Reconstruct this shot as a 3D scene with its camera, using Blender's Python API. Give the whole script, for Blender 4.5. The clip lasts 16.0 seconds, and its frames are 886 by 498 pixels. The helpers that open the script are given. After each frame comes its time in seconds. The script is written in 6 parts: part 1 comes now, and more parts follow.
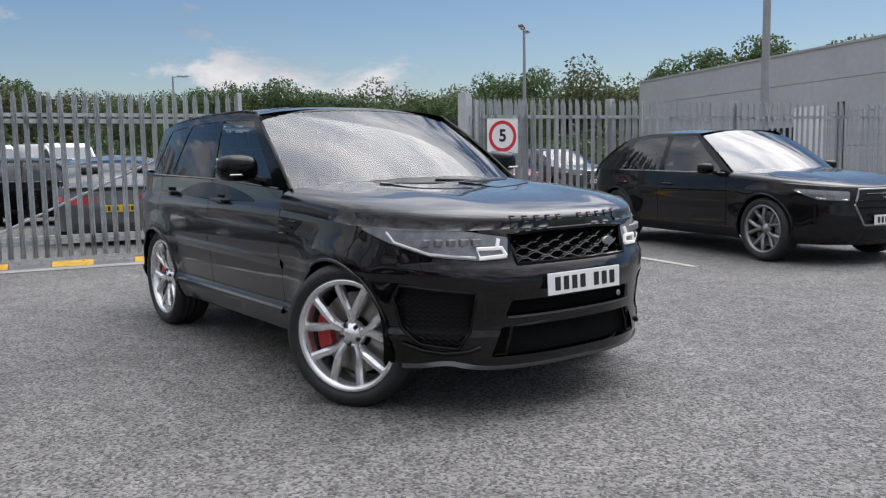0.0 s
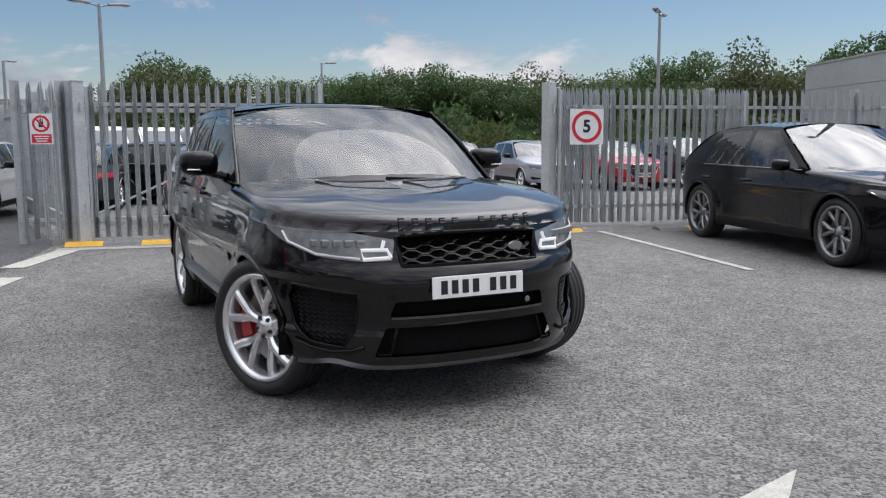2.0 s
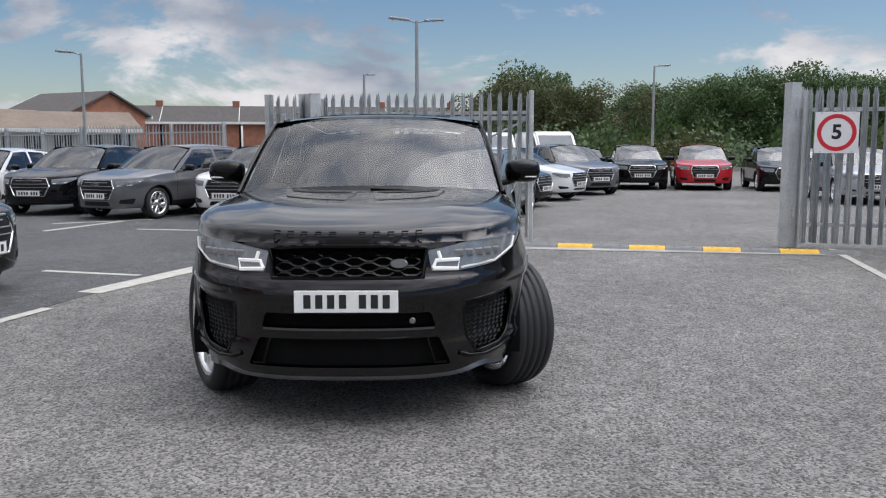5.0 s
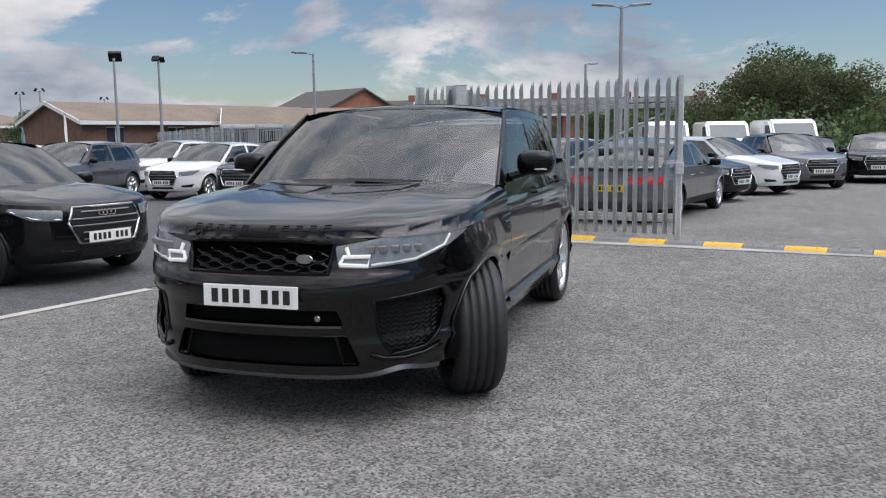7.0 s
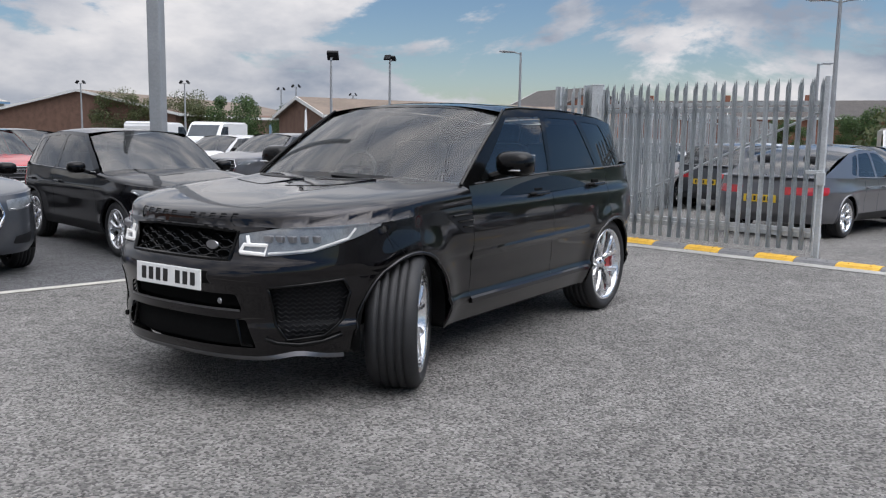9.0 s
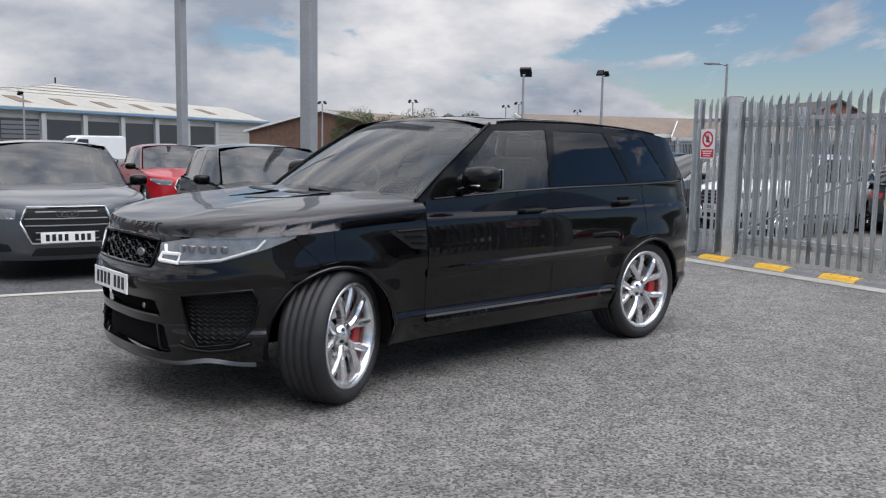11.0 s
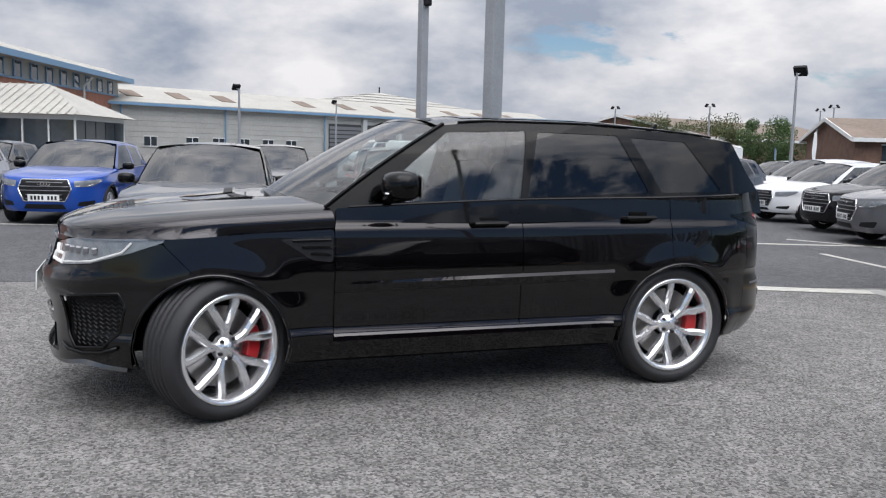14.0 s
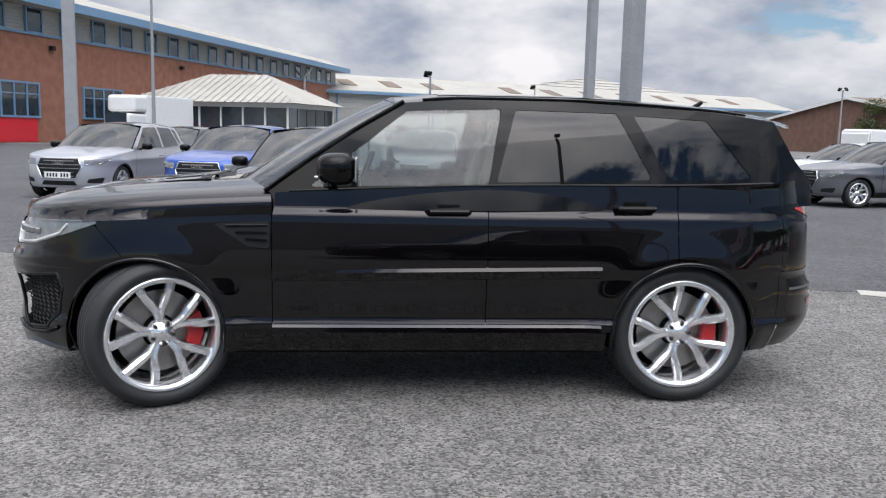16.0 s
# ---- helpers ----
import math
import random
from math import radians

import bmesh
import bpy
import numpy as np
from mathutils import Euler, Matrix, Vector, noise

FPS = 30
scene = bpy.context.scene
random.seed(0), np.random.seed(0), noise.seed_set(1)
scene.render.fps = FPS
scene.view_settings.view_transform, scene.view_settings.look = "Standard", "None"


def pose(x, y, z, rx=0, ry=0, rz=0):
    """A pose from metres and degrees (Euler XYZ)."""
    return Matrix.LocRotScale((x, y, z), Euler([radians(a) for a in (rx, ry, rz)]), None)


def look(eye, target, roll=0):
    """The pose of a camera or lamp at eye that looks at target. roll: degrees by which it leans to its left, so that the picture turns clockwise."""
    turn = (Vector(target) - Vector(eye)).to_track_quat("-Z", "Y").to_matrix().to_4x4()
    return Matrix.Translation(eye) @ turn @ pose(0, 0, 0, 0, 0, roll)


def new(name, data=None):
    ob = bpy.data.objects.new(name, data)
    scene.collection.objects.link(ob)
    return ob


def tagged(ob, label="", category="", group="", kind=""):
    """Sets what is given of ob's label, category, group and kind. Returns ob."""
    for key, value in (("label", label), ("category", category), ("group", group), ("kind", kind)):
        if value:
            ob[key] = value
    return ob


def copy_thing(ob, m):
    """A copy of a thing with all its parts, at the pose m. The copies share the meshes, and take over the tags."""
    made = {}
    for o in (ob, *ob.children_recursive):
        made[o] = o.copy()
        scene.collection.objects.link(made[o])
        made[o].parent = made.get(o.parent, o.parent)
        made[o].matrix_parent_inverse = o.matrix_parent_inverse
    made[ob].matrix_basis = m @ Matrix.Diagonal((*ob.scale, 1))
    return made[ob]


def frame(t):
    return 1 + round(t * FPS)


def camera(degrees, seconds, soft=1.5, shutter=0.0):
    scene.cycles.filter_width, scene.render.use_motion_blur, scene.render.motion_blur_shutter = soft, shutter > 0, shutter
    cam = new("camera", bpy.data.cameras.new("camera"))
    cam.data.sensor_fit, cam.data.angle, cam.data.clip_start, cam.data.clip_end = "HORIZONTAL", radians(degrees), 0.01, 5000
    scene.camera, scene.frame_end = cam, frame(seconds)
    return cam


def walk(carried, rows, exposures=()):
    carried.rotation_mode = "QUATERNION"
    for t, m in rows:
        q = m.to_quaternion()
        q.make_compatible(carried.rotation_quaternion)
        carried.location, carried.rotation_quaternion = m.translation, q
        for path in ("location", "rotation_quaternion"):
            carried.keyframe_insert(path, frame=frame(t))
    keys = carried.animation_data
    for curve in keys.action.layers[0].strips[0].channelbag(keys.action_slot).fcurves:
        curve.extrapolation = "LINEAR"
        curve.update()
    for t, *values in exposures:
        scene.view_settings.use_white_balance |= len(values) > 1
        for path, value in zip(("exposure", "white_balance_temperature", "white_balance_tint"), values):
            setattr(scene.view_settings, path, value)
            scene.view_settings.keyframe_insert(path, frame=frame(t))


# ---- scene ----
cam = camera(55.5, 16.0, soft=1.2)
PATH = [
    (0, (5.362, -3.139, 1.333), (3.765, -1.955, 1.111), -1.0),
    (0.5, (5.564, -2.946, 1.354), (3.936, -1.806, 1.127), -0.9),
    (1, (5.7, -2.669, 1.353), (4.027, -1.6, 1.113), -0.7),
    (1.5, (5.864, -2.342, 1.387), (4.132, -1.372, 1.139), -0.5),
    (2, (6.099, -1.976, 1.411), (4.306, -1.127, 1.156), -0.3),
    (2.5, (6.221, -1.592, 1.399), (4.371, -0.876, 1.142), -0.1),
    (3, (6.347, -1.19, 1.409), (4.448, -0.617, 1.153), 0.1),
    (3.5, (6.463, -0.775, 1.439), (4.527, -0.345, 1.185), 0.3),
    (4, (6.504, -0.363, 1.447), (4.54, -0.076, 1.2), 0.2),
    (4.5, (6.518, 0.067, 1.454), (4.538, 0.213, 1.212), 0.1),
    (7, (5.96, 2.115, 1.437), (4.065, 1.528, 1.178), -0.7),
    (7.5, (5.822, 2.562, 1.442), (3.974, 1.84, 1.186), -0.2),
    (8, (5.686, 2.964, 1.424), (3.894, 2.112, 1.172), 0.2),
    (8.5, (5.48, 3.324, 1.434), (3.754, 2.348, 1.177), 0.6),
    (9, (5.253, 3.687, 1.435), (3.599, 2.593, 1.173), 0.9),
    (11.5, (3.647, 5.051, 1.45), (2.455, 3.461, 1.231), 1.0),
    (12, (3.28, 5.179, 1.471), (2.187, 3.518, 1.262), 1.1),
    (12.5, (2.899, 5.232, 1.491), (1.901, 3.511, 1.286), 1.1),
    (13, (2.515, 5.359, 1.483), (1.619, 3.584, 1.276), 1.3),
    (13.5, (2.153, 5.429, 1.472), (1.366, 3.604, 1.253), 1.4),
    (14, (1.784, 5.469, 1.476), (1.11, 3.6, 1.242), 1.5),
    (14.5, (1.396, 5.549, 1.476), (0.841, 3.643, 1.23), 1.5),
    (15, (1.024, 5.505, 1.441), (0.586, 3.57, 1.183), 1.5),
    (15.5, (0.676, 5.43, 1.459), (0.36, 3.474, 1.189), 1.6),
    (16, (0.313, 5.352, 1.477), (0.124, 3.381, 1.199), 1.4),
]
walk(cam, [(t, look(eye, target, roll)) for t, eye, target, roll in PATH], exposures=[(0, 0.08, 6420, 13), (9, 0.05, 6420, 13), (13, 0.12, 6420, 13), (16, 0.28, 6420, 13)])

# ---- world, sun, exposure ----
SUN_AZ, SUN_EL = 96.0, 62.0
world = bpy.data.worlds.new("sky")
scene.world = world
world.use_nodes = True
wn, wl = world.node_tree.nodes, world.node_tree.links
wn.clear()


def wnode(kind, **vals):
    n = wn.new(kind)
    for k, v in vals.items():
        if k in n.inputs:
            n.inputs[k].default_value = v
    return n


sky = wn.new("ShaderNodeTexSky")
sky.sky_type, sky.sun_disc = "NISHITA", False
sky.sun_elevation, sky.sun_rotation = radians(SUN_EL), radians(90 - SUN_AZ)
sky.air_density, sky.dust_density, sky.ozone_density = 1.0, 0.6, 1.6
coord = wn.new("ShaderNodeTexCoord")
flat = wn.new("ShaderNodeVectorMath")
flat.operation = "MULTIPLY"
flat.inputs[1].default_value = (1.0, 1.0, 2.2)
wl.new(coord.outputs["Generated"], flat.inputs[0])
big = wnode("ShaderNodeTexNoise", Scale=3.1, Detail=12.0, Roughness=0.60, Distortion=0.35)
wl.new(flat.outputs[0], big.inputs["Vector"])
split = wn.new("ShaderNodeSeparateXYZ")
wl.new(coord.outputs["Generated"], split.inputs[0])


def wmath(op, a, b=None):
    n = wn.new("ShaderNodeMath")
    n.operation = op
    for i, v in enumerate((a, b)):
        if v is None:
            continue
        if isinstance(v, (int, float)):
            n.inputs[i].default_value = v
        else:
            wl.new(v, n.inputs[i])
    return n.outputs[0]


# cloud cover grows from the clear north-east round to the grey south
turn_x = wmath("MULTIPLY", split.outputs[0], 0.02)
turn_y = wmath("MULTIPLY", split.outputs[1], -0.17)
low = wmath("MULTIPLY", wmath("MAXIMUM", wmath("SUBTRACT", 0.24, split.outputs[2]), 0.0), 0.27)
roofed = wmath("MULTIPLY", wmath("MAXIMUM", wmath("SUBTRACT", split.outputs[2], 0.27), 0.0), 1.5)
cover = wmath("ADD", wmath("ADD", wmath("ADD", big.outputs["Fac"], turn_x), wmath("ADD", turn_y, low)), roofed)
mask = wn.new("ShaderNodeMapRange")
mask.interpolation_type = "SMOOTHSTEP"
mask.inputs["From Min"].default_value, mask.inputs["From Max"].default_value = 0.515, 0.585
wl.new(cover, mask.inputs["Value"])
fine = wnode("ShaderNodeTexNoise", Scale=4.2, Detail=7.0, Roughness=0.55)
wl.new(flat.outputs[0], fine.inputs["Vector"])
ramp = wn.new("ShaderNodeValToRGB")
ramp.color_ramp.elements[0].position, ramp.color_ramp.elements[0].color = 0.36, (2.75, 3.2, 3.9, 1)
ramp.color_ramp.elements[1].position, ramp.color_ramp.elements[1].color = 0.64, (7.5, 7.45, 7.4, 1)
wl.new(fine.outputs["Fac"], ramp.inputs["Fac"])
mix = wn.new("ShaderNodeMix")
mix.data_type = "RGBA"
wl.new(mask.outputs[0], mix.inputs["Factor"])
deep = wn.new("ShaderNodeHueSaturation")
deep.inputs["Saturation"].default_value, deep.inputs["Value"].default_value = 1.18, 0.86
wl.new(sky.outputs[0], deep.inputs["Color"])
wl.new(deep.outputs[0], mix.inputs[6])
# thin cloud is brighter overhead and round the veiled sun
sun_dir = (math.cos(radians(SUN_EL)) * math.cos(radians(SUN_AZ)), math.cos(radians(SUN_EL)) * math.sin(radians(SUN_AZ)), math.sin(radians(SUN_EL)))
unit = wn.new("ShaderNodeVectorMath")
unit.operation = "NORMALIZE"
wl.new(coord.outputs["Generated"], unit.inputs[0])
dot = wn.new("ShaderNodeVectorMath")
dot.operation = "DOT_PRODUCT"
dot.inputs[1].default_value = sun_dir
wl.new(unit.outputs[0], dot.inputs[0])
glow = wmath("MULTIPLY", wmath("POWER", wmath("MAXIMUM", dot.outputs["Value"], 0.0), 5.0), 4.4)
high = wmath("MULTIPLY", wmath("POWER", wmath("MAXIMUM", split.outputs[2], 0.0), 1.6), 1.6)
gain = wmath("ADD", wmath("ADD", glow, high), 1.0)
lit = wn.new("ShaderNodeVectorMath")
lit.operation = "SCALE"
wl.new(ramp.outputs[0], lit.inputs[0])
wl.new(gain, lit.inputs["Scale"])
wl.new(lit.outputs[0], mix.inputs[7])
bg = wn.new("ShaderNodeBackground")
bg.inputs["Strength"].default_value = 0.10
wl.new(mix.outputs[2], bg.inputs["Color"])
wl.new(bg.outputs[0], wn.new("ShaderNodeOutputWorld").inputs[0])

sun = new("sun", bpy.data.lights.new("sun", "SUN"))
sun.data.energy, sun.data.angle, sun.data.color = 1.1, radians(60), (1.0, 0.96, 0.9)
sun.matrix_world = look((0, 0, 30), (-math.cos(radians(SUN_AZ)), -math.sin(radians(SUN_AZ)), 30 - math.tan(radians(SUN_EL))))


# ---- materials ----
def mat(name, color, rough=0.5, metal=0.0, vary=0.15, scale=6.0, bump=0.0, bump_scale=60.0, coat=0.0, coord_kind="Object", second=None, **extra):
    """A surface with variation at two scales and fine relief."""
    m = bpy.data.materials.new(name)
    m.use_nodes = True
    n, l = m.node_tree.nodes, m.node_tree.links
    p = n["Principled BSDF"]
    p.inputs["Roughness"].default_value, p.inputs["Metallic"].default_value = rough, metal
    p.inputs["Coat Weight"].default_value = coat
    p.inputs["Coat Roughness"].default_value = 0.03
    for k, v in extra.items():
        p.inputs[k.replace("_", " ")].default_value = v
    tc = n.new("ShaderNodeTexCoord")
    a = n.new("ShaderNodeTexNoise")
    a.inputs["Scale"].default_value, a.inputs["Detail"].default_value = scale, 6.0
    b = n.new("ShaderNodeTexNoise")
    b.inputs["Scale"].default_value, b.inputs["Detail"].default_value = scale * 9, 4.0
    l.new(tc.outputs[coord_kind], a.inputs["Vector"])
    l.new(tc.outputs[coord_kind], b.inputs["Vector"])
    s = n.new("ShaderNodeMath")
    s.operation = "ADD"
    l.new(a.outputs["Fac"], s.inputs[0])
    l.new(b.outputs["Fac"], s.inputs[1])
    r = n.new("ShaderNodeMapRange")
    r.inputs["From Min"].default_value, r.inputs["From Max"].default_value = 0.7, 1.3
    l.new(s.outputs[0], r.inputs["Value"])
    c = n.new("ShaderNodeMix")
    c.data_type = "RGBA"
    other = second or tuple(min(1, v * (1 + vary)) for v in color)
    c.inputs[6].default_value = (*(v * (1 - vary) for v in color), 1)
    c.inputs[7].default_value = (*other, 1)
    l.new(r.outputs[0], c.inputs["Factor"])
    l.new(c.outputs[2], p.inputs["Base Color"])
    if bump:
        e = n.new("ShaderNodeTexNoise")
        e.inputs["Scale"].default_value, e.inputs["Detail"].default_value = bump_scale, 3.0
        l.new(tc.outputs[coord_kind], e.inputs["Vector"])
        f = n.new("ShaderNodeBump")
        f.inputs["Strength"].default_value, f.inputs["Distance"].default_value = bump, 0.02
        l.new(e.outputs["Fac"], f.inputs["Height"])
        l.new(f.outputs[0], p.inputs["Normal"])
    return m


def glass(name, tint, gloss=1.0, ior=1.5):
    """Thin glazing: a tinted pane with mirror reflections that grow at grazing angles."""
    m = bpy.data.materials.new(name)
    m.use_nodes = True
    n, l = m.node_tree.nodes, m.node_tree.links
    n.clear()
    t, g, f = n.new("ShaderNodeBsdfTransparent"), n.new("ShaderNodeBsdfGlossy"), n.new("ShaderNodeFresnel")
    t.inputs["Color"].default_value = (*tint, 1)
    g.inputs["Roughness"].default_value = 0.0
    g.inputs["Color"].default_value = (gloss, gloss, gloss, 1)
    f.inputs["IOR"].default_value = ior
    x = n.new("ShaderNodeMixShader")
    l.new(f.outputs[0], x.inputs[0])
    l.new(t.outputs[0], x.inputs[1])
    l.new(g.outputs[0], x.inputs[2])
    l.new(x.outputs[0], n.new("ShaderNodeOutputMaterial").inputs[0])
    return m


def asphalt_material(name="asphalt", color=(0.122, 0.117, 0.110)):
    m = mat(name, color, 0.8, vary=0.28, scale=0.55, bump=0.0)
    n, l = m.node_tree.nodes, m.node_tree.links
    p = n["Principled BSDF"]
    tc = n.new("ShaderNodeTexCoord")
    v = n.new("ShaderNodeTexVoronoi")
    v.inputs["Scale"].default_value = 75.0
    l.new(tc.outputs["Object"], v.inputs["Vector"])
    old = p.inputs["Base Color"].links[0].from_socket
    bright = n.new("ShaderNodeMapRange")
    sep = n.new("ShaderNodeSeparateColor")
    l.new(v.outputs["Color"], sep.inputs[0])
    bright.inputs["From Min"].default_value, bright.inputs["From Max"].default_value = 0.0, 1.0
    bright.inputs["To Min"].default_value, bright.inputs["To Max"].default_value = 0.32, 2.1
    l.new(sep.outputs[0], bright.inputs["Value"])
    mul = n.new("ShaderNodeMix")
    mul.data_type, mul.blend_type = "RGBA", "MULTIPLY"
    mul.inputs["Factor"].default_value = 1.0
    l.new(old, mul.inputs[6])
    l.new(bright.outputs[0], mul.inputs[7])
    l.new(mul.outputs[2], p.inputs["Base Color"])
    b = n.new("ShaderNodeBump")
    b.inputs["Strength"].default_value, b.inputs["Distance"].default_value = 0.75, 0.012
    b.invert = True
    l.new(v.outputs["Distance"], b.inputs["Height"])
    l.new(b.outputs[0], p.inputs["Normal"])
    return m


M_ASPHALT = asphalt_material()
M_TARMAC = asphalt_material("dark tarmac", (0.062, 0.062, 0.064))
M_CONCRETE = mat("concrete strip", (0.30, 0.295, 0.275), 0.85, vary=0.25, scale=2.5, bump=0.3)
M_WHITE_LINE = mat("road paint", (0.43, 0.415, 0.37), 0.7, vary=0.25, scale=9, bump=0.5, bump_scale=120)
M_GALV = mat("galvanised steel", (0.49, 0.51, 0.52), 0.5, 0.25, vary=0.18, scale=5, bump=0.05)
M_POLE = mat("grey pole paint", (0.28, 0.29, 0.30), 0.5, 0.2, vary=0.12, scale=3)
M_DARK = mat("dark plastic", (0.008, 0.008, 0.009), 0.5, vary=0.3, scale=12, bump=0.05, Specular_IOR_Level=0.25)
M_MATTE = mat("black liner", (0.004, 0.004, 0.004), 0.9, vary=0.3, Specular_IOR_Level=0.1)
M_YELLOW = mat("yellow rubber ramp", (0.62, 0.36, 0.03), 0.6, vary=0.25, scale=10, bump=0.2)
M_RUBBER = mat("grey rubber ramp", (0.16, 0.16, 0.165), 0.75, vary=0.3, scale=10, bump=0.3)
M_SIGN = mat("white sign sheet", (0.80, 0.80, 0.80), 0.35, vary=0.04)
M_RED = mat("sign red", (0.62, 0.02, 0.035), 0.35, vary=0.06)
M_INK = mat("sign black", (0.012, 0.012, 0.012), 0.4, vary=0.1)
M_PLATE = mat("white plate", (0.78, 0.78, 0.76), 0.25, vary=0.05, coat=0.5)
M_PLATE_Y = mat("yellow plate", (0.72, 0.47, 0.03), 0.3, vary=0.05)
M_TYRE = mat("tyre rubber", (0.014, 0.014, 0.015), 0.62, vary=0.25, scale=14, bump=0.1)
M_RIM = mat("silver alloy", (0.78, 0.78, 0.79), 0.22, 0.85, vary=0.04)
M_RIM_DARK = mat("dark alloy", (0.05, 0.05, 0.055), 0.3, 0.7, vary=0.1)
M_DISC = mat("brake disc steel", (0.30, 0.29, 0.28), 0.35, 0.9, vary=0.15, scale=20)
M_CALIPER = mat("red caliper paint", (0.34, 0.010, 0.013), 0.3, vary=0.1, coat=0.4)
M_CHROME = mat("bright trim", (0.75, 0.75, 0.76), 0.12, 1.0, vary=0.04)
M_SATIN = mat("satin grey trim", (0.28, 0.28, 0.29), 0.3, 0.8, vary=0.08)
M_SATIN_DARK = mat("dark satin trim", (0.12, 0.12, 0.125), 0.28, 0.8, vary=0.1)
M_BLACK_PAINT = mat("black car paint", (0.0065, 0.0050, 0.0062), 0.34, 1.0, vary=0.12, scale=40, coat=1.0, Coat_IOR=1.47)
M_GLOSS = mat("gloss black trim", (0.0025, 0.0025, 0.0025), 0.4, vary=0.1, coat=1.0, Coat_IOR=1.28, Specular_IOR_Level=0.03)
M_SCREEN = glass("windscreen glass", (0.74, 0.80, 0.78), 1.0, 1.7)
M_TINT = glass("privacy glass", (0.012, 0.013, 0.014), 1.0, 1.52)
M_LENS = mat("headlight lens", (0.16, 0.17, 0.18), 0.12, vary=0.3, scale=18, coat=1.0)
M_TAIL = mat("red tail lens", (0.45, 0.01, 0.015), 0.1, vary=0.15, scale=20, coat=1.0)
M_CABIN = mat("cabin leather", (0.03, 0.03, 0.032), 0.55, vary=0.2, bump=0.1)
M_CABIN_GREY = mat("grey cabin trim", (0.22, 0.22, 0.22), 0.6, vary=0.15)
M_BRICK = mat("red brick", (0.29, 0.125, 0.08), 0.85, vary=0.3, scale=1.5, bump=0.3)
M_BRICK_BROWN = mat("brown brick", (0.15, 0.085, 0.06), 0.85, vary=0.3, scale=1.5, bump=0.3)
M_CLAD = mat("grey cladding", (0.40, 0.41, 0.41), 0.5, 0.1, vary=0.08, scale=0.4)
M_CLAD_PALE = mat("pale cladding", (0.36, 0.355, 0.33), 0.55, 0.1, vary=0.12, scale=0.4)
M_ROOF_PALE = mat("pale sheet roof", (0.36, 0.345, 0.305), 0.6, vary=0.14, scale=0.3)
M_ROOF_BROWN = mat("brown sheet roof", (0.17, 0.13, 0.10), 0.8, vary=0.25, scale=0.4)
M_TILE = mat("dark roof tiles", (0.07, 0.062, 0.058), 0.8, vary=0.25, scale=2, bump=0.4)
M_BLUE = mat("blue fascia", (0.14, 0.25, 0.38), 0.5, vary=0.12)
M_FRAME_W = mat("white frame", (0.68, 0.68, 0.66), 0.5, vary=0.06)
M_PANE = mat("dark window pane", (0.03, 0.04, 0.05), 0.06, vary=0.3, scale=2, coat=0.5)
M_SHUTTER = mat("dark shutter", (0.06, 0.062, 0.065), 0.5, 0.3, vary=0.15)
M_VAN = mat("white van paint", (0.75, 0.75, 0.74), 0.3, vary=0.04, coat=0.6)
M_BARK = mat("bark", (0.07, 0.05, 0.035), 0.9, vary=0.3, bump=0.5, bump_scale=20)


def leaf_material(name, low, high):
    m = bpy.data.materials.new(name)
    m.use_nodes = True
    n, l = m.node_tree.nodes, m.node_tree.links
    p = n["Principled BSDF"]
    p.inputs["Roughness"].default_value = 0.6
    g = n.new("ShaderNodeNewGeometry")
    c = n.new("ShaderNodeMix")
    c.data_type = "RGBA"
    c.inputs[6].default_value, c.inputs[7].default_value = (*low, 1), (*high, 1)
    l.new(g.outputs["Random Per Island"], c.inputs["Factor"])
    l.new(c.outputs[2], p.inputs["Base Color"])
    tr = n.new("ShaderNodeBsdfTranslucent")
    l.new(c.outputs[2], tr.inputs["Color"])
    mx = n.new("ShaderNodeMixShader")
    mx.inputs[0].default_value = 0.4
    l.new(p.outputs[0], mx.inputs[1])
    l.new(tr.outputs[0], mx.inputs[2])
    l.new(mx.outputs[0], n["Material Output"].inputs[0])
    return m


M_LEAF = leaf_material("leaves", (0.028, 0.058, 0.02), (0.095, 0.155, 0.048))
M_LEAF_OLIVE = leaf_material("olive leaves", (0.045, 0.06, 0.022), (0.115, 0.13, 0.05))


# ---- mesh helpers ----
def mesh_of(name, bm, material, smooth=False):
    me = bpy.data.meshes.new(name)
    bm.to_mesh(me)
    bm.free()
    me.materials.append(material)
    if smooth:
        me.polygons.foreach_set("use_smooth", [True] * len(me.polygons))
    return me


def part(name, bm, material, parent=None, label="", smooth=False):
    ob = new(name, mesh_of(name, bm, material, smooth))
    ob.parent = parent
    return tagged(ob, label)


def again(name, me, parent, m):
    ob = new(name, me)
    ob.parent = parent
    ob.matrix_basis = m
    return ob


def thing(name, label, category, m=None, group="", kind=""):
    ob = new(name)
    if m is not None:
        ob.matrix_basis = m
    return tagged(ob, label, category, group, kind)


def box(bm, cx, cy, cz, sx, sy, sz, bevel=0.0, m=None):
    r = bmesh.ops.create_cube(bm, size=1.0, matrix=Matrix.LocRotScale((cx, cy, cz), None, (sx, sy, sz)))
    if bevel:
        edges = list({e for v in r["verts"] for e in v.link_edges})
        r = bmesh.ops.bevel(bm, geom=edges, offset=bevel, segments=2, affect="EDGES", profile=0.5)
    if m is not None:
        bmesh.ops.transform(bm, matrix=m, verts=r["verts"])
    return bm


def boxes(*specs, bevel=0.0):
    bm = bmesh.new()
    for s in specs:
        box(bm, *s, bevel=bevel)
    return bm


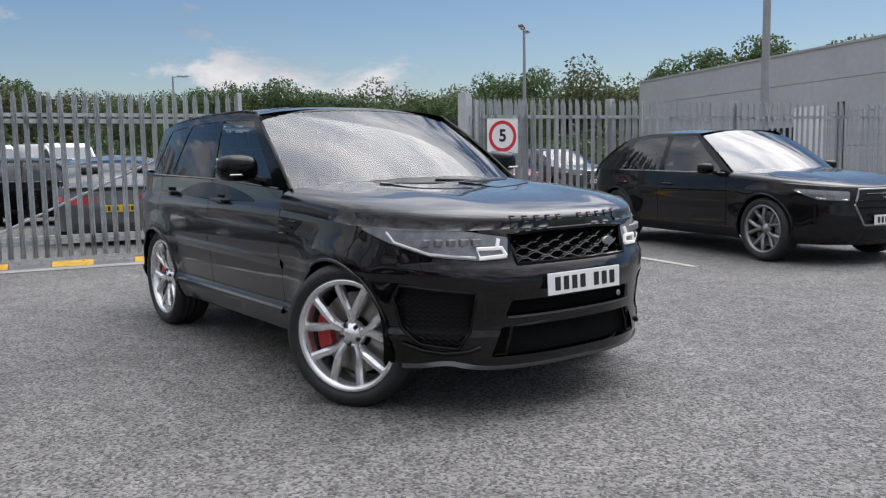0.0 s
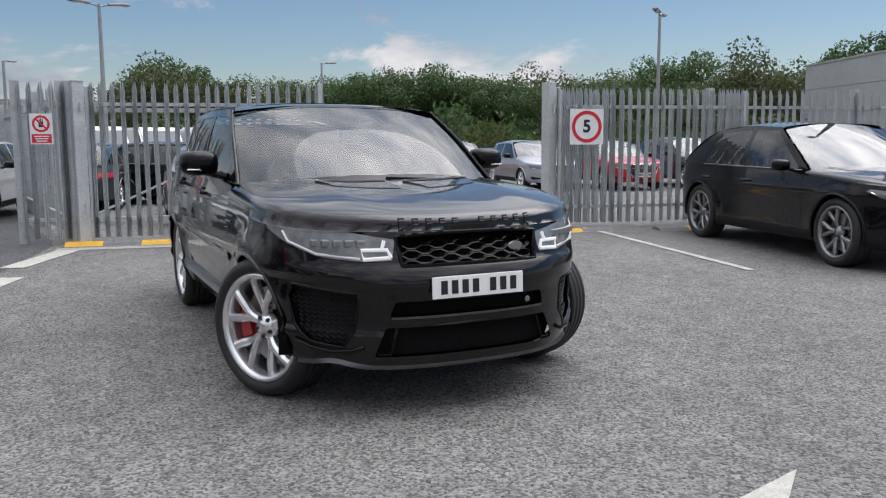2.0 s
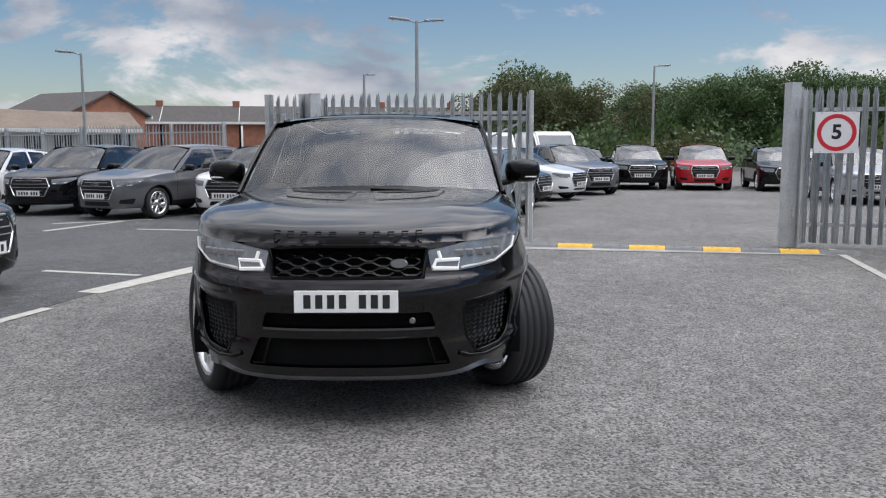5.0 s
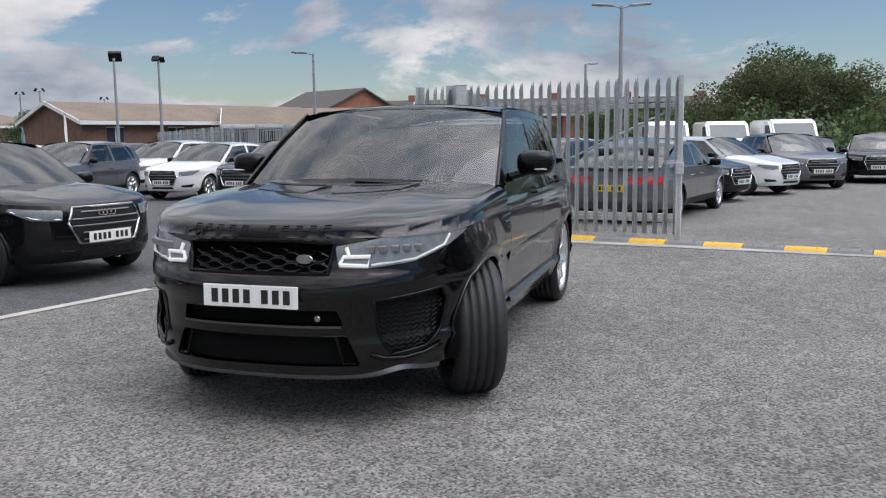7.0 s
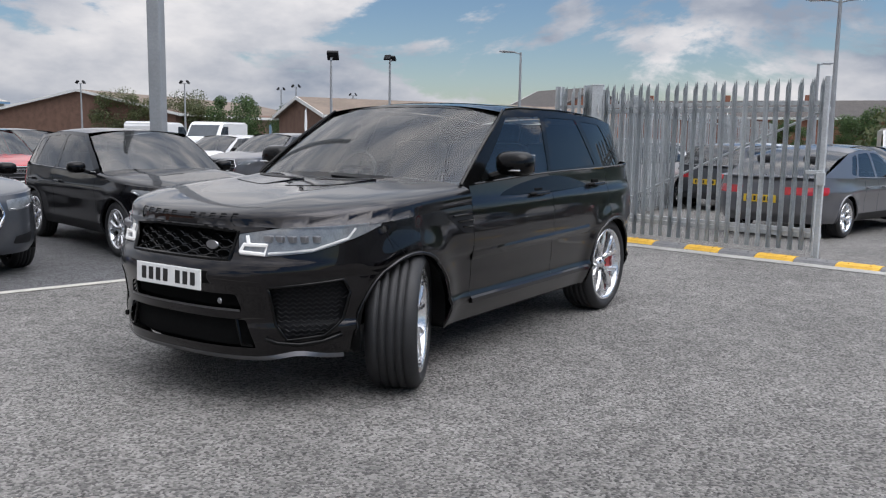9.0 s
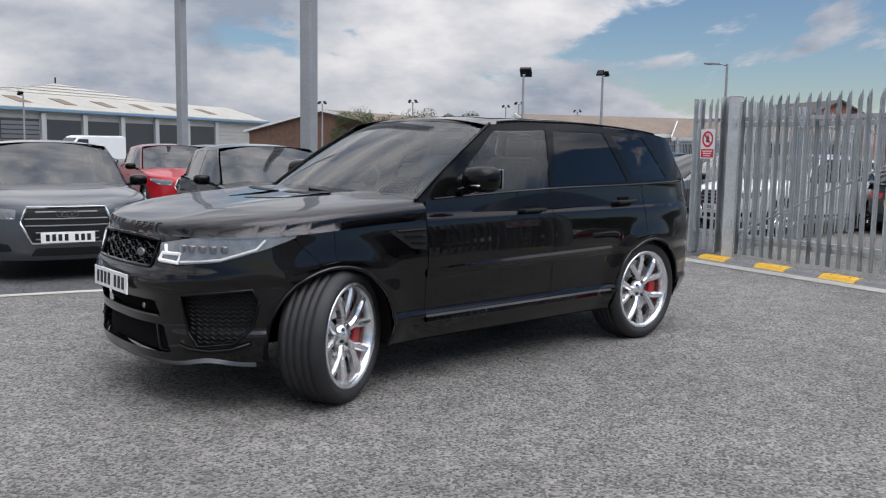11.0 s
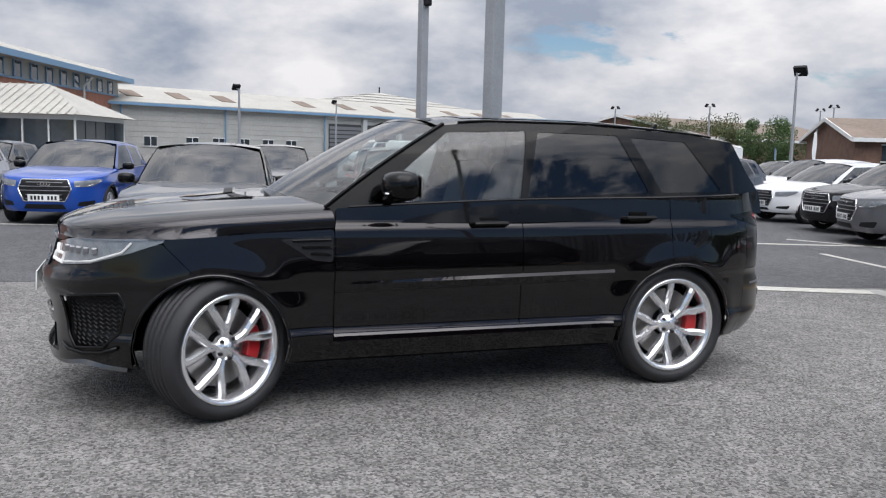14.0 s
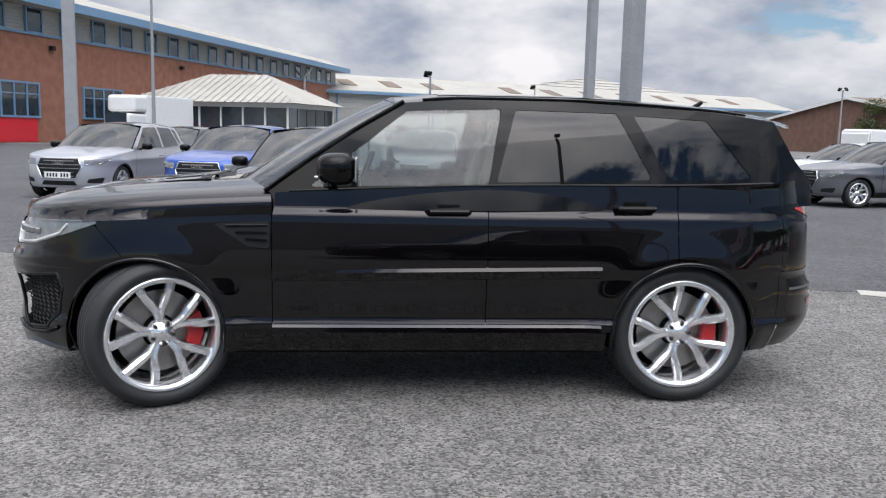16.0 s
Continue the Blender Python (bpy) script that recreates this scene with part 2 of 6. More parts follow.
def prism(points, axis, a, b):
    """A closed polygon in a plane, drawn out along an axis from a to b."""
    bm = bmesh.new()
    put = {"x": lambda p, q: (q, p[0], p[1]), "y": lambda p, q: (p[0], q, p[1]), "z": lambda p, q: (p[0], p[1], q)}[axis]
    lo = [bm.verts.new(put(p, a)) for p in points]
    hi = [bm.verts.new(put(p, b)) for p in points]
    bm.faces.new(lo)
    bm.faces.new(hi[::-1])
    k = len(points)
    for i in range(k):
        bm.faces.new((lo[i], hi[i], hi[(i + 1) % k], lo[(i + 1) % k]))
    bmesh.ops.recalc_face_normals(bm, faces=bm.faces)
    return bm


def tube(bm, pts, r, sides=6, taper=None):
    """A round bar along a line of points."""
    pts = [Vector(p) for p in pts]
    rings = []
    for i, p in enumerate(pts):
        d = (pts[min(i + 1, len(pts) - 1)] - pts[max(i - 1, 0)]).normalized()
        q = d.to_track_quat("Z", "X").to_matrix()
        rr = r if taper is None else r + (taper - r) * i / (len(pts) - 1)
        rings.append([bm.verts.new(p + q @ Vector((rr * math.cos(2 * math.pi * k / sides), rr * math.sin(2 * math.pi * k / sides), 0))) for k in range(sides)])
    for a, b in zip(rings, rings[1:]):
        for k in range(sides):
            bm.faces.new((a[k], a[(k + 1) % sides], b[(k + 1) % sides], b[k]))
    bm.faces.new(rings[0][::-1])
    bm.faces.new(rings[-1])
    return bm


def lathe(profile, steps=40, closed=False):
    """Turns (radius, along) pairs round the y axis."""
    bm = bmesh.new()
    rings = [[bm.verts.new((r * math.cos(2 * math.pi * k / steps), y, r * math.sin(2 * math.pi * k / steps))) for k in range(steps)] for r, y in profile]
    pairs = list(zip(rings, rings[1:])) + ([(rings[-1], rings[0])] if closed else [])
    for a, b in pairs:
        for k in range(steps):
            bm.faces.new((a[k], a[(k + 1) % steps], b[(k + 1) % steps], b[k]))
    bmesh.ops.recalc_face_normals(bm, faces=bm.faces)
    return bm


def curve(*pts):
    """A smooth function through a few (at, value) knots."""
    xs, ys = np.array([p[0] for p in pts], float), np.array([p[1] for p in pts], float)
    d = np.diff(ys) / np.diff(xs)
    m = np.concatenate(([d[0]], [0.0 if a * b <= 0 else 2 * a * b / (a + b) for a, b in zip(d, d[1:])], [d[-1]]))

    def f(x):
        x = min(max(x, xs[0]), xs[-1])
        i = min(int(np.searchsorted(xs, x, side="right")) - 1, len(xs) - 2)
        h = xs[i + 1] - xs[i]
        t = (x - xs[i]) / h
        return float(ys[i] * (1 + 2 * t) * (1 - t) ** 2 + m[i] * h * t * (1 - t) ** 2 + ys[i + 1] * t * t * (3 - 2 * t) + m[i + 1] * h * t * t * (t - 1))

    return f


def sheet(fn, us, vs, inside=None, bm=None):
    """A surface fn(u, v) over a grid, cut to where inside(u, v) is below nought."""
    bm = bm or bmesh.new()
    val = {}
    made = {}

    def value(i, j):
        if (i, j) not in val:
            val[i, j] = -1.0 if inside is None else inside(us[i], vs[j])
        return val[i, j]

    def vert(key, u, v):
        if key not in made:
            made[key] = bm.verts.new(fn(u, v))
        return made[key]

    for i in range(len(us) - 1):
        for j in range(len(vs) - 1):
            c = [(i, j), (i + 1, j), (i + 1, j + 1), (i, j + 1)]
            f = [value(*k) for k in c]
            if all(x > 0 for x in f):
                continue
            poly = []
            for k in range(4):
                a, b, fa, fb = c[k], c[(k + 1) % 4], f[k], f[(k + 1) % 4]
                if fa <= 0:
                    poly.append(vert(a, us[a[0]], vs[a[1]]))
                if (fa <= 0) != (fb <= 0):
                    t = fa / (fa - fb)
                    poly.append(vert((min(a, b), max(a, b)), us[a[0]] + t * (us[b[0]] - us[a[0]]), vs[a[1]] + t * (vs[b[1]] - vs[a[1]])))
            uniq = list(dict.fromkeys(poly))
            if len(uniq) >= 3:
                try:
                    bm.faces.new(uniq)
                except ValueError:
                    pass
    return bm


def lin(a, b, n):
    return [a + (b - a) * i / n for i in range(n + 1)]


def poly_sdf(pts, x, y):
    """Distance to a polygon's outline, below nought inside it."""
    best, inside = 1e9, False
    n = len(pts)
    for i in range(n):
        (x1, y1), (x2, y2) = pts[i], pts[(i + 1) % n]
        dx, dy = x2 - x1, y2 - y1
        t = min(max(((x - x1) * dx + (y - y1) * dy) / (dx * dx + dy * dy), 0), 1)
        best = min(best, math.hypot(x - x1 - t * dx, y - y1 - t * dy))
        if (y1 > y) != (y2 > y) and x < x1 + (y - y1) * dx / dy:
            inside = not inside
    return -best if inside else best


# ---- ground and markings ----
def ground_sheet():
    bm = bmesh.new()
    rings = [0, 4, 8, 14, 24, 45, 90, 200, 600, 2500]
    rows = []
    for r in rings:
        rows.append([bm.verts.new((r * math.cos(a), r * math.sin(a), 0)) for a in [2 * math.pi * k / 48 for k in range(48)]] if r else [bm.verts.new((0, 0, 0))])
    for a, b in zip(rows, rows[1:]):
        for k in range(48):
            if len(a) == 1:
                bm.faces.new((a[0], b[k], b[(k + 1) % 48]))
            else:
                bm.faces.new((a[k], b[k], b[(k + 1) % 48], a[(k + 1) % 48]))
    return bm


tagged(part("ground", ground_sheet(), M_ASPHALT), "worn grey asphalt with pale exposed stone chips", "ground", kind="structure")


def strip(name, pts, label, material, z=0.009):
    """A painted marking: a thin slab with slightly ragged edges."""
    bm = prism(pts, "z", z - 0.004, z)
    return tagged(part(name, bm, material), label, "road marking", kind="structure")


def line(a, b, w):
    d = Vector((b[0] - a[0], b[1] - a[1])).normalized()
    n = Vector((-d.y, d.x)) * w / 2
    return [(a[0] + n.x, a[1] + n.y), (b[0] + n.x, b[1] + n.y), (b[0] - n.x, b[1] - n.y), (a[0] - n.x, a[1] - n.y)]


strip("pavement", [(14, -6.6), (2.6, -4.06), (-1, -3.16), (-4.4, -2.42), (-6.62, -1.9), (-7.2, -1.9), (-36, -5.2), (-60, -40), (-20, -70), (24, -50)], "darker smooth tarmac of the parking rows", M_TARMAC, 0.004)
strip("pavement", [(-6.2, -1.85), (-5.95, -1.9), (-4.55, 5.55), (-4.8, 5.6)], "pale worn concrete strip beside the speed ramp", M_CONCRETE, 0.0085)
LINES = [((-5.2, 5.92), (-0.62, 4.9), 0.1), ((-8.3, -4.9), (-7.9, -3.0), 0.1), ((-4.53, -2.35), (-5.95, -1.72), 0.28), ((-1.8, -3.05), (-3.75, -2.35), 0.28), ((-3.3, -4.2), (-2.93, -2.95), 0.1),
         ((2.6, -3.98), (-1.0, -3.08), 0.12), ((2.7, -4.7), (1.6, -7.5), 0.34), ((-8.0, -6.4), (-12.2, -5.0), 0.12), ((-9.4, -6.9), (-10.3, -5.3), 0.1),
         ((3.1, -10.5), (6.6, -11.4), 0.12), ((6.9, -9.4), (10.5, -10.2), 0.12), ((9.5, -14), (13, -15), 0.12)]
for a, b, w in LINES:
    strip("road_line", line(a, b, w), "worn white painted bay line on asphalt", M_WHITE_LINE)
strip("road_arrow", [(3.62, 0.87), (3.87, 0.54), (4.3, -0.2), (4.6, -0.9), (4.3, -0.9), (3.76, 0.34)], "worn white painted arrow tip on asphalt", M_WHITE_LINE)

# ---- palisade fencing and gate ----
ALONG = Vector((0.236, 0.972, 0)).normalized()


def pale_mesh(h, w=0.068):
    """One steel pale: a W-shaped strip with a three-pointed split head."""
    bm = bmesh.new()
    prof = [(-w / 2, 0.0), (-w / 4, 0.018), (0, 0.006), (w / 4, 0.018), (w / 2, 0.0)]
    tops = [h - 0.09, h - 0.012, h - 0.075, h, h - 0.09]
    lean = [0.012, 0.0, -0.01, 0.0, 0.012]
    t = 0.004
    a = [bm.verts.new((x, y, 0)) for x, y in prof]
    b = [bm.verts.new((x, y, h - 0.12)) for x, y in prof]
    c = [bm.verts.new((x * 0.8, y + e, z)) for (x, y), z, e in zip(prof, tops, lean)]
    f = []
    for r, s in ((a, b), (b, c)):
        for k in range(4):
            f.append(bm.faces.new((r[k], r[k + 1], s[k + 1], s[k])))
    bmesh.ops.solidify(bm, geom=f, thickness=t)
    return mesh_of("pale", bm, M_GALV)


PALE = pale_mesh(2.18)


def rail_mesh(length):
    bm = bmesh.new()
    box(bm, length / 2, 0, 0, length, 0.006, 0.05)
    box(bm, length / 2, 0.022, 0.022, length, 0.045, 0.006)
    return mesh_of("rail", bm, M_GALV)


def palisade(name, a, b, label, spacing=0.15, z0=0.08, posts=True, group="", category="fence", extra=None):
    """A run of palisade between two points: rails, pales and posts."""
    a, b = Vector((*a, 0)), Vector((*b, 0))
    d = b - a
    length = d.length
    root = thing(name, label, category, Matrix.Translation(a) @ Matrix.Rotation(math.atan2(d.y, d.x), 4, "Z"), group=group)
    rail = rail_mesh(length)
    for z in (0.34, 1.94):
        again("rail", rail, root, pose(0, 0.0, z))
    n = int(length / spacing)
    for i in range(n):
        again("pale", PALE, root, pose((i + 0.5) * length / n, -0.026, z0 + random.uniform(-0.006, 0.006), random.uniform(-0.5, 0.5), random.uniform(-0.5, 0.5)))
    if posts:
        pm = mesh_of("post", boxes((0, 0, 1.13, 0.1, 0.012, 2.26), (0, 0.05, 1.13, 0.012, 0.1, 2.26), (0, 0.1, 1.13, 0.1, 0.012, 2.26)), M_GALV)
        k = max(1, round(length / 2.75))
        for i in range(k + 1):
            again("post", pm, root, pose(i * length / k, 0.03, 0))
    return root


def gate_post(x, y, w, h, label):
    bm = box(bmesh.new(), 0, 0, h / 2, w, w, h, bevel=0.006)
    root = thing("gate_post", label, "gate post", pose(x, y, 0, 0, 0, 14))
    part("shaft", bm, M_GALV, root)
    part("cap", box(bmesh.new(), 0, 0, h + 0.004, w + 0.012, w + 0.012, 0.012, bevel=0.003), M_GALV, root)
    for z in (0.5, 1.9):
        part("hinge", tube(bmesh.new(), [(w / 2 + 0.02, 0.02, z - 0.06), (w / 2 + 0.02, 0.02, z + 0.06)], 0.02, 8), M_GALV, root)
    return root


gate_post(-6.74, -1.49, 0.16, 2.25, "galvanised square steel gate post beside the gate")
gate_post(-5.50, 5.40, 0.16, 2.31, "galvanised square steel gate post at the open gateway")
short = palisade("fence", (-6.95, -2.28), (-6.76, -1.60), "short galvanised palisade panel with a warning sign", spacing=0.13)
gate = palisade("palisade_gate", (-6.69, -1.39), (-6.11, 1.83), "galvanised steel palisade gate leaf standing closed", spacing=0.142, posts=False, category="gate")
glen = (Vector((-6.11, 1.83)) - Vector((-6.69, -1.39))).length
for name, spec in (("stile", (0.03, 0.02, 1.13, 0.06, 0.05, 2.1)), ("stile", (glen - 0.03, 0.0, 1.13, 0.06, 0.06, 2.26)), ("frame_rail", (glen / 2, 0.03, 0.28, glen, 0.05, 0.06)), ("frame_rail", (glen / 2, 0.03, 1.86, glen, 0.05, 0.06))):
    part(name, box(bmesh.new(), *spec, bevel=0.004), M_GALV, gate)
part("brace", tube(bmesh.new(), [(0.05, 0.06, 0.4), (glen - 0.05, 0.06, 1.86)], 0.016, 6), M_GALV, gate)
part("latch", boxes((glen - 0.1, -0.05, 1.08, 0.22, 0.03, 0.05), (glen - 0.02, -0.05, 1.0, 0.1, 0.05, 0.16), bevel=0.004), M_GALV, gate)
part("drop_bolt", tube(bmesh.new(), [(glen - 0.06, -0.06, 0.03), (glen - 0.06, -0.06, 0.95)], 0.012, 8), M_GALV, gate)
p5 = Vector((-5.50, 5.40, 0))
leaf_a, leaf_b = p5 + ALONG * 0.12 + Vector((0.14, -0.03, 0)), p5 + ALONG * 3.4 + Vector((0.12, -0.03, 0))
folded = palisade("palisade_gate", leaf_a[:2], leaf_b[:2], "galvanised steel palisade gate leaf folded back against the fence", spacing=0.142, posts=False, category="gate")
for fx in (0.03, 3.25):
    part("stile", box(bmesh.new(), fx, 0.02, 1.13, 0.05, 0.05, 2.15, bevel=0.003), M_GALV, folded)
run = p5 + ALONG * 0.1
for i in range(3):
    a, b = run + ALONG * 8.25 * i, run + ALONG * 8.25 * (i + 1)
    palisade("fence", a[:2], b[:2], "galvanised grey steel palisade fence beside the yard", spacing=0.15, group="yard fence")
for a, b in (((-6.84, -1.62), (-15.5, -2.65)), ((-15.5, -2.65), (-24.2, -3.7)), ((-24.2, -3.7), (-33.0, -4.7))):
    palisade("fence", a, b, "galvanised palisade fence running back between parked cars", spacing=0.16, group="back fence")
palisade("fence", (-44, -32), (-32, -20.8), "weathered palisade fence behind parked cars", spacing=0.19, group="far fence")
palisade("fence", (-32, -20.8), (-22.4, -7), "weathered palisade fence behind parked cars", spacing=0.19, group="far fence")
palisade("fence", (-56, -43), (-44, -32), "weathered palisade fence behind parked cars", spacing=0.19, group="far fence")


# ---- signs ----
def text_mesh(body, size, material, depth=0.0015):
    cu = bpy.data.curves.new("digit", "FONT")
    cu.body, cu.size, cu.extrude, cu.align_x, cu.align_y, cu.offset = body, size, depth, "CENTER", "CENTER", 0.008
    ob = bpy.data.objects.new("digit", cu)
    scene.collection.objects.link(ob)
    me = bpy.data.meshes.new_from_object(ob.evaluated_get(bpy.context.evaluated_depsgraph_get()))
    bpy.data.objects.remove(ob)
    me.materials.clear()
    me.materials.append(material)
    return me


def flat_ring(r0, r1, t, steps=48):
    return lathe([(r0, 0), (r1, 0), (r1, t), (r0, t)], steps, closed=True)


def speed_sign():
    root = thing("speed_sign", "white square speed limit sign with a red ring on the palisade", "sign", Matrix.Translation((-5.28, 5.90, 1.62)) @ Matrix.Rotation(math.atan2(ALONG.y, ALONG.x), 4, "Z") @ pose(0, -0.19, 0))
    part("board", box(bmesh.new(), 0, 0, 0, 0.56, 0.004, 0.56, bevel=0.0015), M_SIGN, root)
    bm = flat_ring(0.195, 0.25, 0.002, 56)
    bmesh.ops.translate(bm, vec=(0, -0.0045, 0), verts=bm.verts)
    part("ring", bm, M_RED, root, "red ring")
    d = again("digit", text_mesh("5", 0.27, M_INK), root, pose(0, -0.004, 0, 90))
    tagged(d, "black figure 5")
    for x in (-0.2, 0.2):
        for z in (-0.26, 0.26):
            part("bolt", tube(bmesh.new(), [(x, -0.006, z), (x, 0.02, z)], 0.008, 8), M_GALV, root)


speed_sign()


def warning_sign():
    root = thing("warning_sign", "small white prohibition notice with red ring on the palisade", "sign", Matrix.Translation((-6.86, -1.94, 1.60)) @ Matrix.Rotation(math.atan2(0.7, 0.22), 4, "Z") @ pose(0, -0.05, 0))
    part("board", box(bmesh.new(), 0, 0, 0, 0.30, 0.004, 0.42, bevel=0.0015), M_SIGN, root)
    bm = flat_ring(0.085, 0.115, 0.002, 40)
    bmesh.ops.translate(bm, vec=(0, -0.0045, 0.07), verts=bm.verts)
    part("ring", bm, M_RED, root, "red ring")
    part("slash", box(bmesh.new(), 0, 0, 0, 0.2, 0.002, 0.024, m=pose(0, -0.0038, 0.07, 0, 45)), M_RED, root)
    part("pictogram", boxes((0, -0.003, 0.06, 0.06, 0.002, 0.07), (-0.02, -0.003, 0.11, 0.012, 0.002, 0.05), (0, -0.003, 0.115, 0.012, 0.002, 0.06), (0.02, -0.003, 0.11, 0.012, 0.002, 0.05)), M_INK, root)
    part("panel", box(bmesh.new(), 0, -0.003, -0.13, 0.26, 0.002, 0.12), M_RED, root, "red panel")
    for i in range(3):
        part("text_bar", box(bmesh.new(), 0, -0.0045, -0.1 - 0.032 * i, 0.2 - 0.03 * i, 0.002, 0.014), M_SIGN, root)


warning_sign()


# ---- speed ramp across the gateway ----
def ramp_segment(length):
    bm = prism([(0, 0), (0.30, 0), (0.25, 0.035), (0.19, 0.05), (0.11, 0.05), (0.05, 0.035)], "y", 0.004, length - 0.004)
    for k in (0.25, 0.75):
        for x in (0.1, 0.2):
            tube(bm, [(x, length * k, 0.04), (x, length * k, 0.054)], 0.014, 8)
    return bm


ramp_root = thing("speed_ramp", "low rubber speed ramp of yellow and grey segments across the gateway", "speed ramp", Matrix.Translation((-6.70, -1.70, 0)) @ Matrix.Rotation(math.atan2(0.972, 0.236) - math.pi / 2, 4, "Z"))
seg_y, seg_g = mesh_of("ramp_segment", ramp_segment(0.5), M_YELLOW), mesh_of("ramp_segment", ramp_segment(0.5), M_RUBBER)
for i in range(16):
    again("ramp_segment", seg_y if i % 2 == 0 else seg_g, ramp_root, pose(0.0, i * 0.5, 0))
wheel_stop = thing("speed_ramp", "short rubber wheel stop of grey and yellow segments", "speed ramp", Matrix.Translation((-4.55, 6.75, 0)) @ Matrix.Rotation(math.atan2(0.972, 0.236) - math.pi / 2, 4, "Z"))
again("ramp_segment", seg_g, wheel_stop, pose(0, 0, 0))
again("ramp_segment", seg_y, wheel_stop, pose(0, 0.5, 0))


# ---- poles and lamps ----
def lamp_post(x, y, h, heads=1, face=0.0, r=0.06, label="grey steel lamp post with a flat lamp head", flood=False):
    root = thing("street_lamp", label, "street lamp", pose(x, y, 0, 0, 0, face))
    part("column", tube(bmesh.new(), [(0, 0, 0), (0, 0, h * 0.35), (0, 0, h)], r * 1.3, 10, taper=r * 0.6), M_POLE, root)
    part("base_plate", box(bmesh.new(), 0, 0, 0.01, 0.3, 0.3, 0.02, bevel=0.004), M_POLE, root)
    for s in ((1,) if heads == 1 else (1, -1)):
        part("arm", tube(bmesh.new(), [(0, 0, h - 0.06), (0, s * 0.3, h + 0.02)], 0.022, 6), M_POLE, root)
        bm = bmesh.new()
        if flood:
            box(bm, 0, 0, 0, 0.42, 0.14, 0.34, bevel=0.02, m=pose(0, s * 0.34, h + 0.1, 35 * s))
        else:
            box(bm, 0, 0, 0, 0.18, 0.62, 0.07, bevel=0.025, m=pose(0, s * 0.55, h + 0.04, 4 * s))
        head = part("lamp_head", bm, M_DARK if flood else M_POLE, root)
        if not flood:
            part("lens", box(bmesh.new(), 0, s * 0.55, h - 0.0, 0.13, 0.4, 0.012), M_FRAME_W, head)
    return root


lamp_post(-19.6, -0.29, 5.2, heads=2, face=17, r=0.075)
lamp_post(-33.4, -3.16, 4.75, face=60, r=0.09)
lamp_post(-16.2, 16.4, 5.45, heads=2, face=40, r=0.07)
lamp_post(-33.2, 10.3, 5.1, heads=1, r=0.07, face=20)
lamp_post(-18.35, -16.9, 4.25, face=120, flood=True, label="steel pole with a dark floodlight on top")
lamp_post(-25.0, -12.75, 4.85, face=-160, r=0.07)
lamp_post(-37.4, -28.7, 6.2, face=100, flood=True, heads=2, r=0.1, label="tall steel pole with paired floodlights")
lamp_post(-3.2, -40.8, 4.4, face=200, flood=True, r=0.09, label="steel pole with a dark floodlight on top")
lamp_post(-14, -66, 5.2, face=200, flood=True, r=0.09, label="steel pole with a dark floodlight on top")
for x, y, h in ((-49, -62, 6.2), (-60, -58, 6.4), (-66, -66, 6.6), (-74, -62, 6.3), (-46, -74, 6.3)):
    lamp_post(x, y, h, heads=2, face=30, r=0.1, flood=True, label="far steel pole with paired floodlights")
lamp_post(-4.61, 12.44, 9.5, face=190, r=0.085)
lamp_post(11.3, -40.5, 9.3, face=200, flood=True, r=0.09, label="steel pole with a dark floodlight on top")


def sign_column(x, y, w, d, h, turn, label):
    root = thing("sign_column", label, "column", pose(x, y, 0, 0, 0, turn))
    part("shaft", box(bmesh.new(), 0, 0, h / 2, w, d, h, bevel=0.02), M_POLE, root)
    part("base_plate", box(bmesh.new(), 0, 0, 0.015, w + 0.16, d + 0.16, 0.03, bevel=0.005), M_POLE, root)
    return root


sign_column(-3.96, -8.14, 0.34, 0.2, 9.0, 35, "tall grey painted steel column beside parked cars")
col = sign_column(-5.9, -18.0, 0.26, 0.2, 9.0, 25, "tall grey steel column carrying a small dark camera")
part("camera_dome", box(bmesh.new(), 0, 0.16, 5.65, 0.2, 0.2, 0.26, bevel=0.05), M_DARK, col)
sign_column(12.9, -32.8, 0.5, 0.3, 12.0, 10, "tall grey steel column in front of a brick building")


# ---- buildings ----
def local_wall(a, b):
    """The pose whose x runs along the ground from a to b, with y pointing back."""
    d = Vector((b[0] - a[0], b[1] - a[1]))
    return Matrix.Translation((a[0], a[1], 0)) @ Matrix.Rotation(math.atan2(d.y, d.x), 4, "Z"), d.length


def grey_hall():
    m, n = local_wall((4.0, 24.5), (-30.65, 39.3))
    root = thing("warehouse", "long flat-roofed hall clad in pale grey horizontal panels", "building", m)
    for i in range(4):
        part("cladding_panel", box(bmesh.new(), n / 2, -7.5, 0.72 + 1.42 * i, n, 15, 1.40), M_CLAD, root)
    part("parapet", box(bmesh.new(), n / 2, -7.5, 5.70, n + 0.1, 15.1, 0.10), M_CLAD_PALE, root)
    f = part("flood_light", box(bmesh.new(), 0, 0, 0, 0.55, 0.2, 0.3, bevel=0.02, m=pose(15.5, 0.16, 4.6, 25)), M_DARK, root)
    w = part("window", box(bmesh.new(), 23.5, 0.02, 1.9, 2.6, 0.06, 0.7), M_PANE, root)
    part("frame", boxes((23.5, 0.04, 2.28, 2.7, 0.06, 0.06), (23.5, 0.04, 1.53, 2.7, 0.06, 0.06)), M_DARK, w)
    part("door", boxes((21.0, 0.03, 1.6, 2.2, 0.06, 3.2), bevel=0.01), M_FRAME_W, root)


grey_hall()


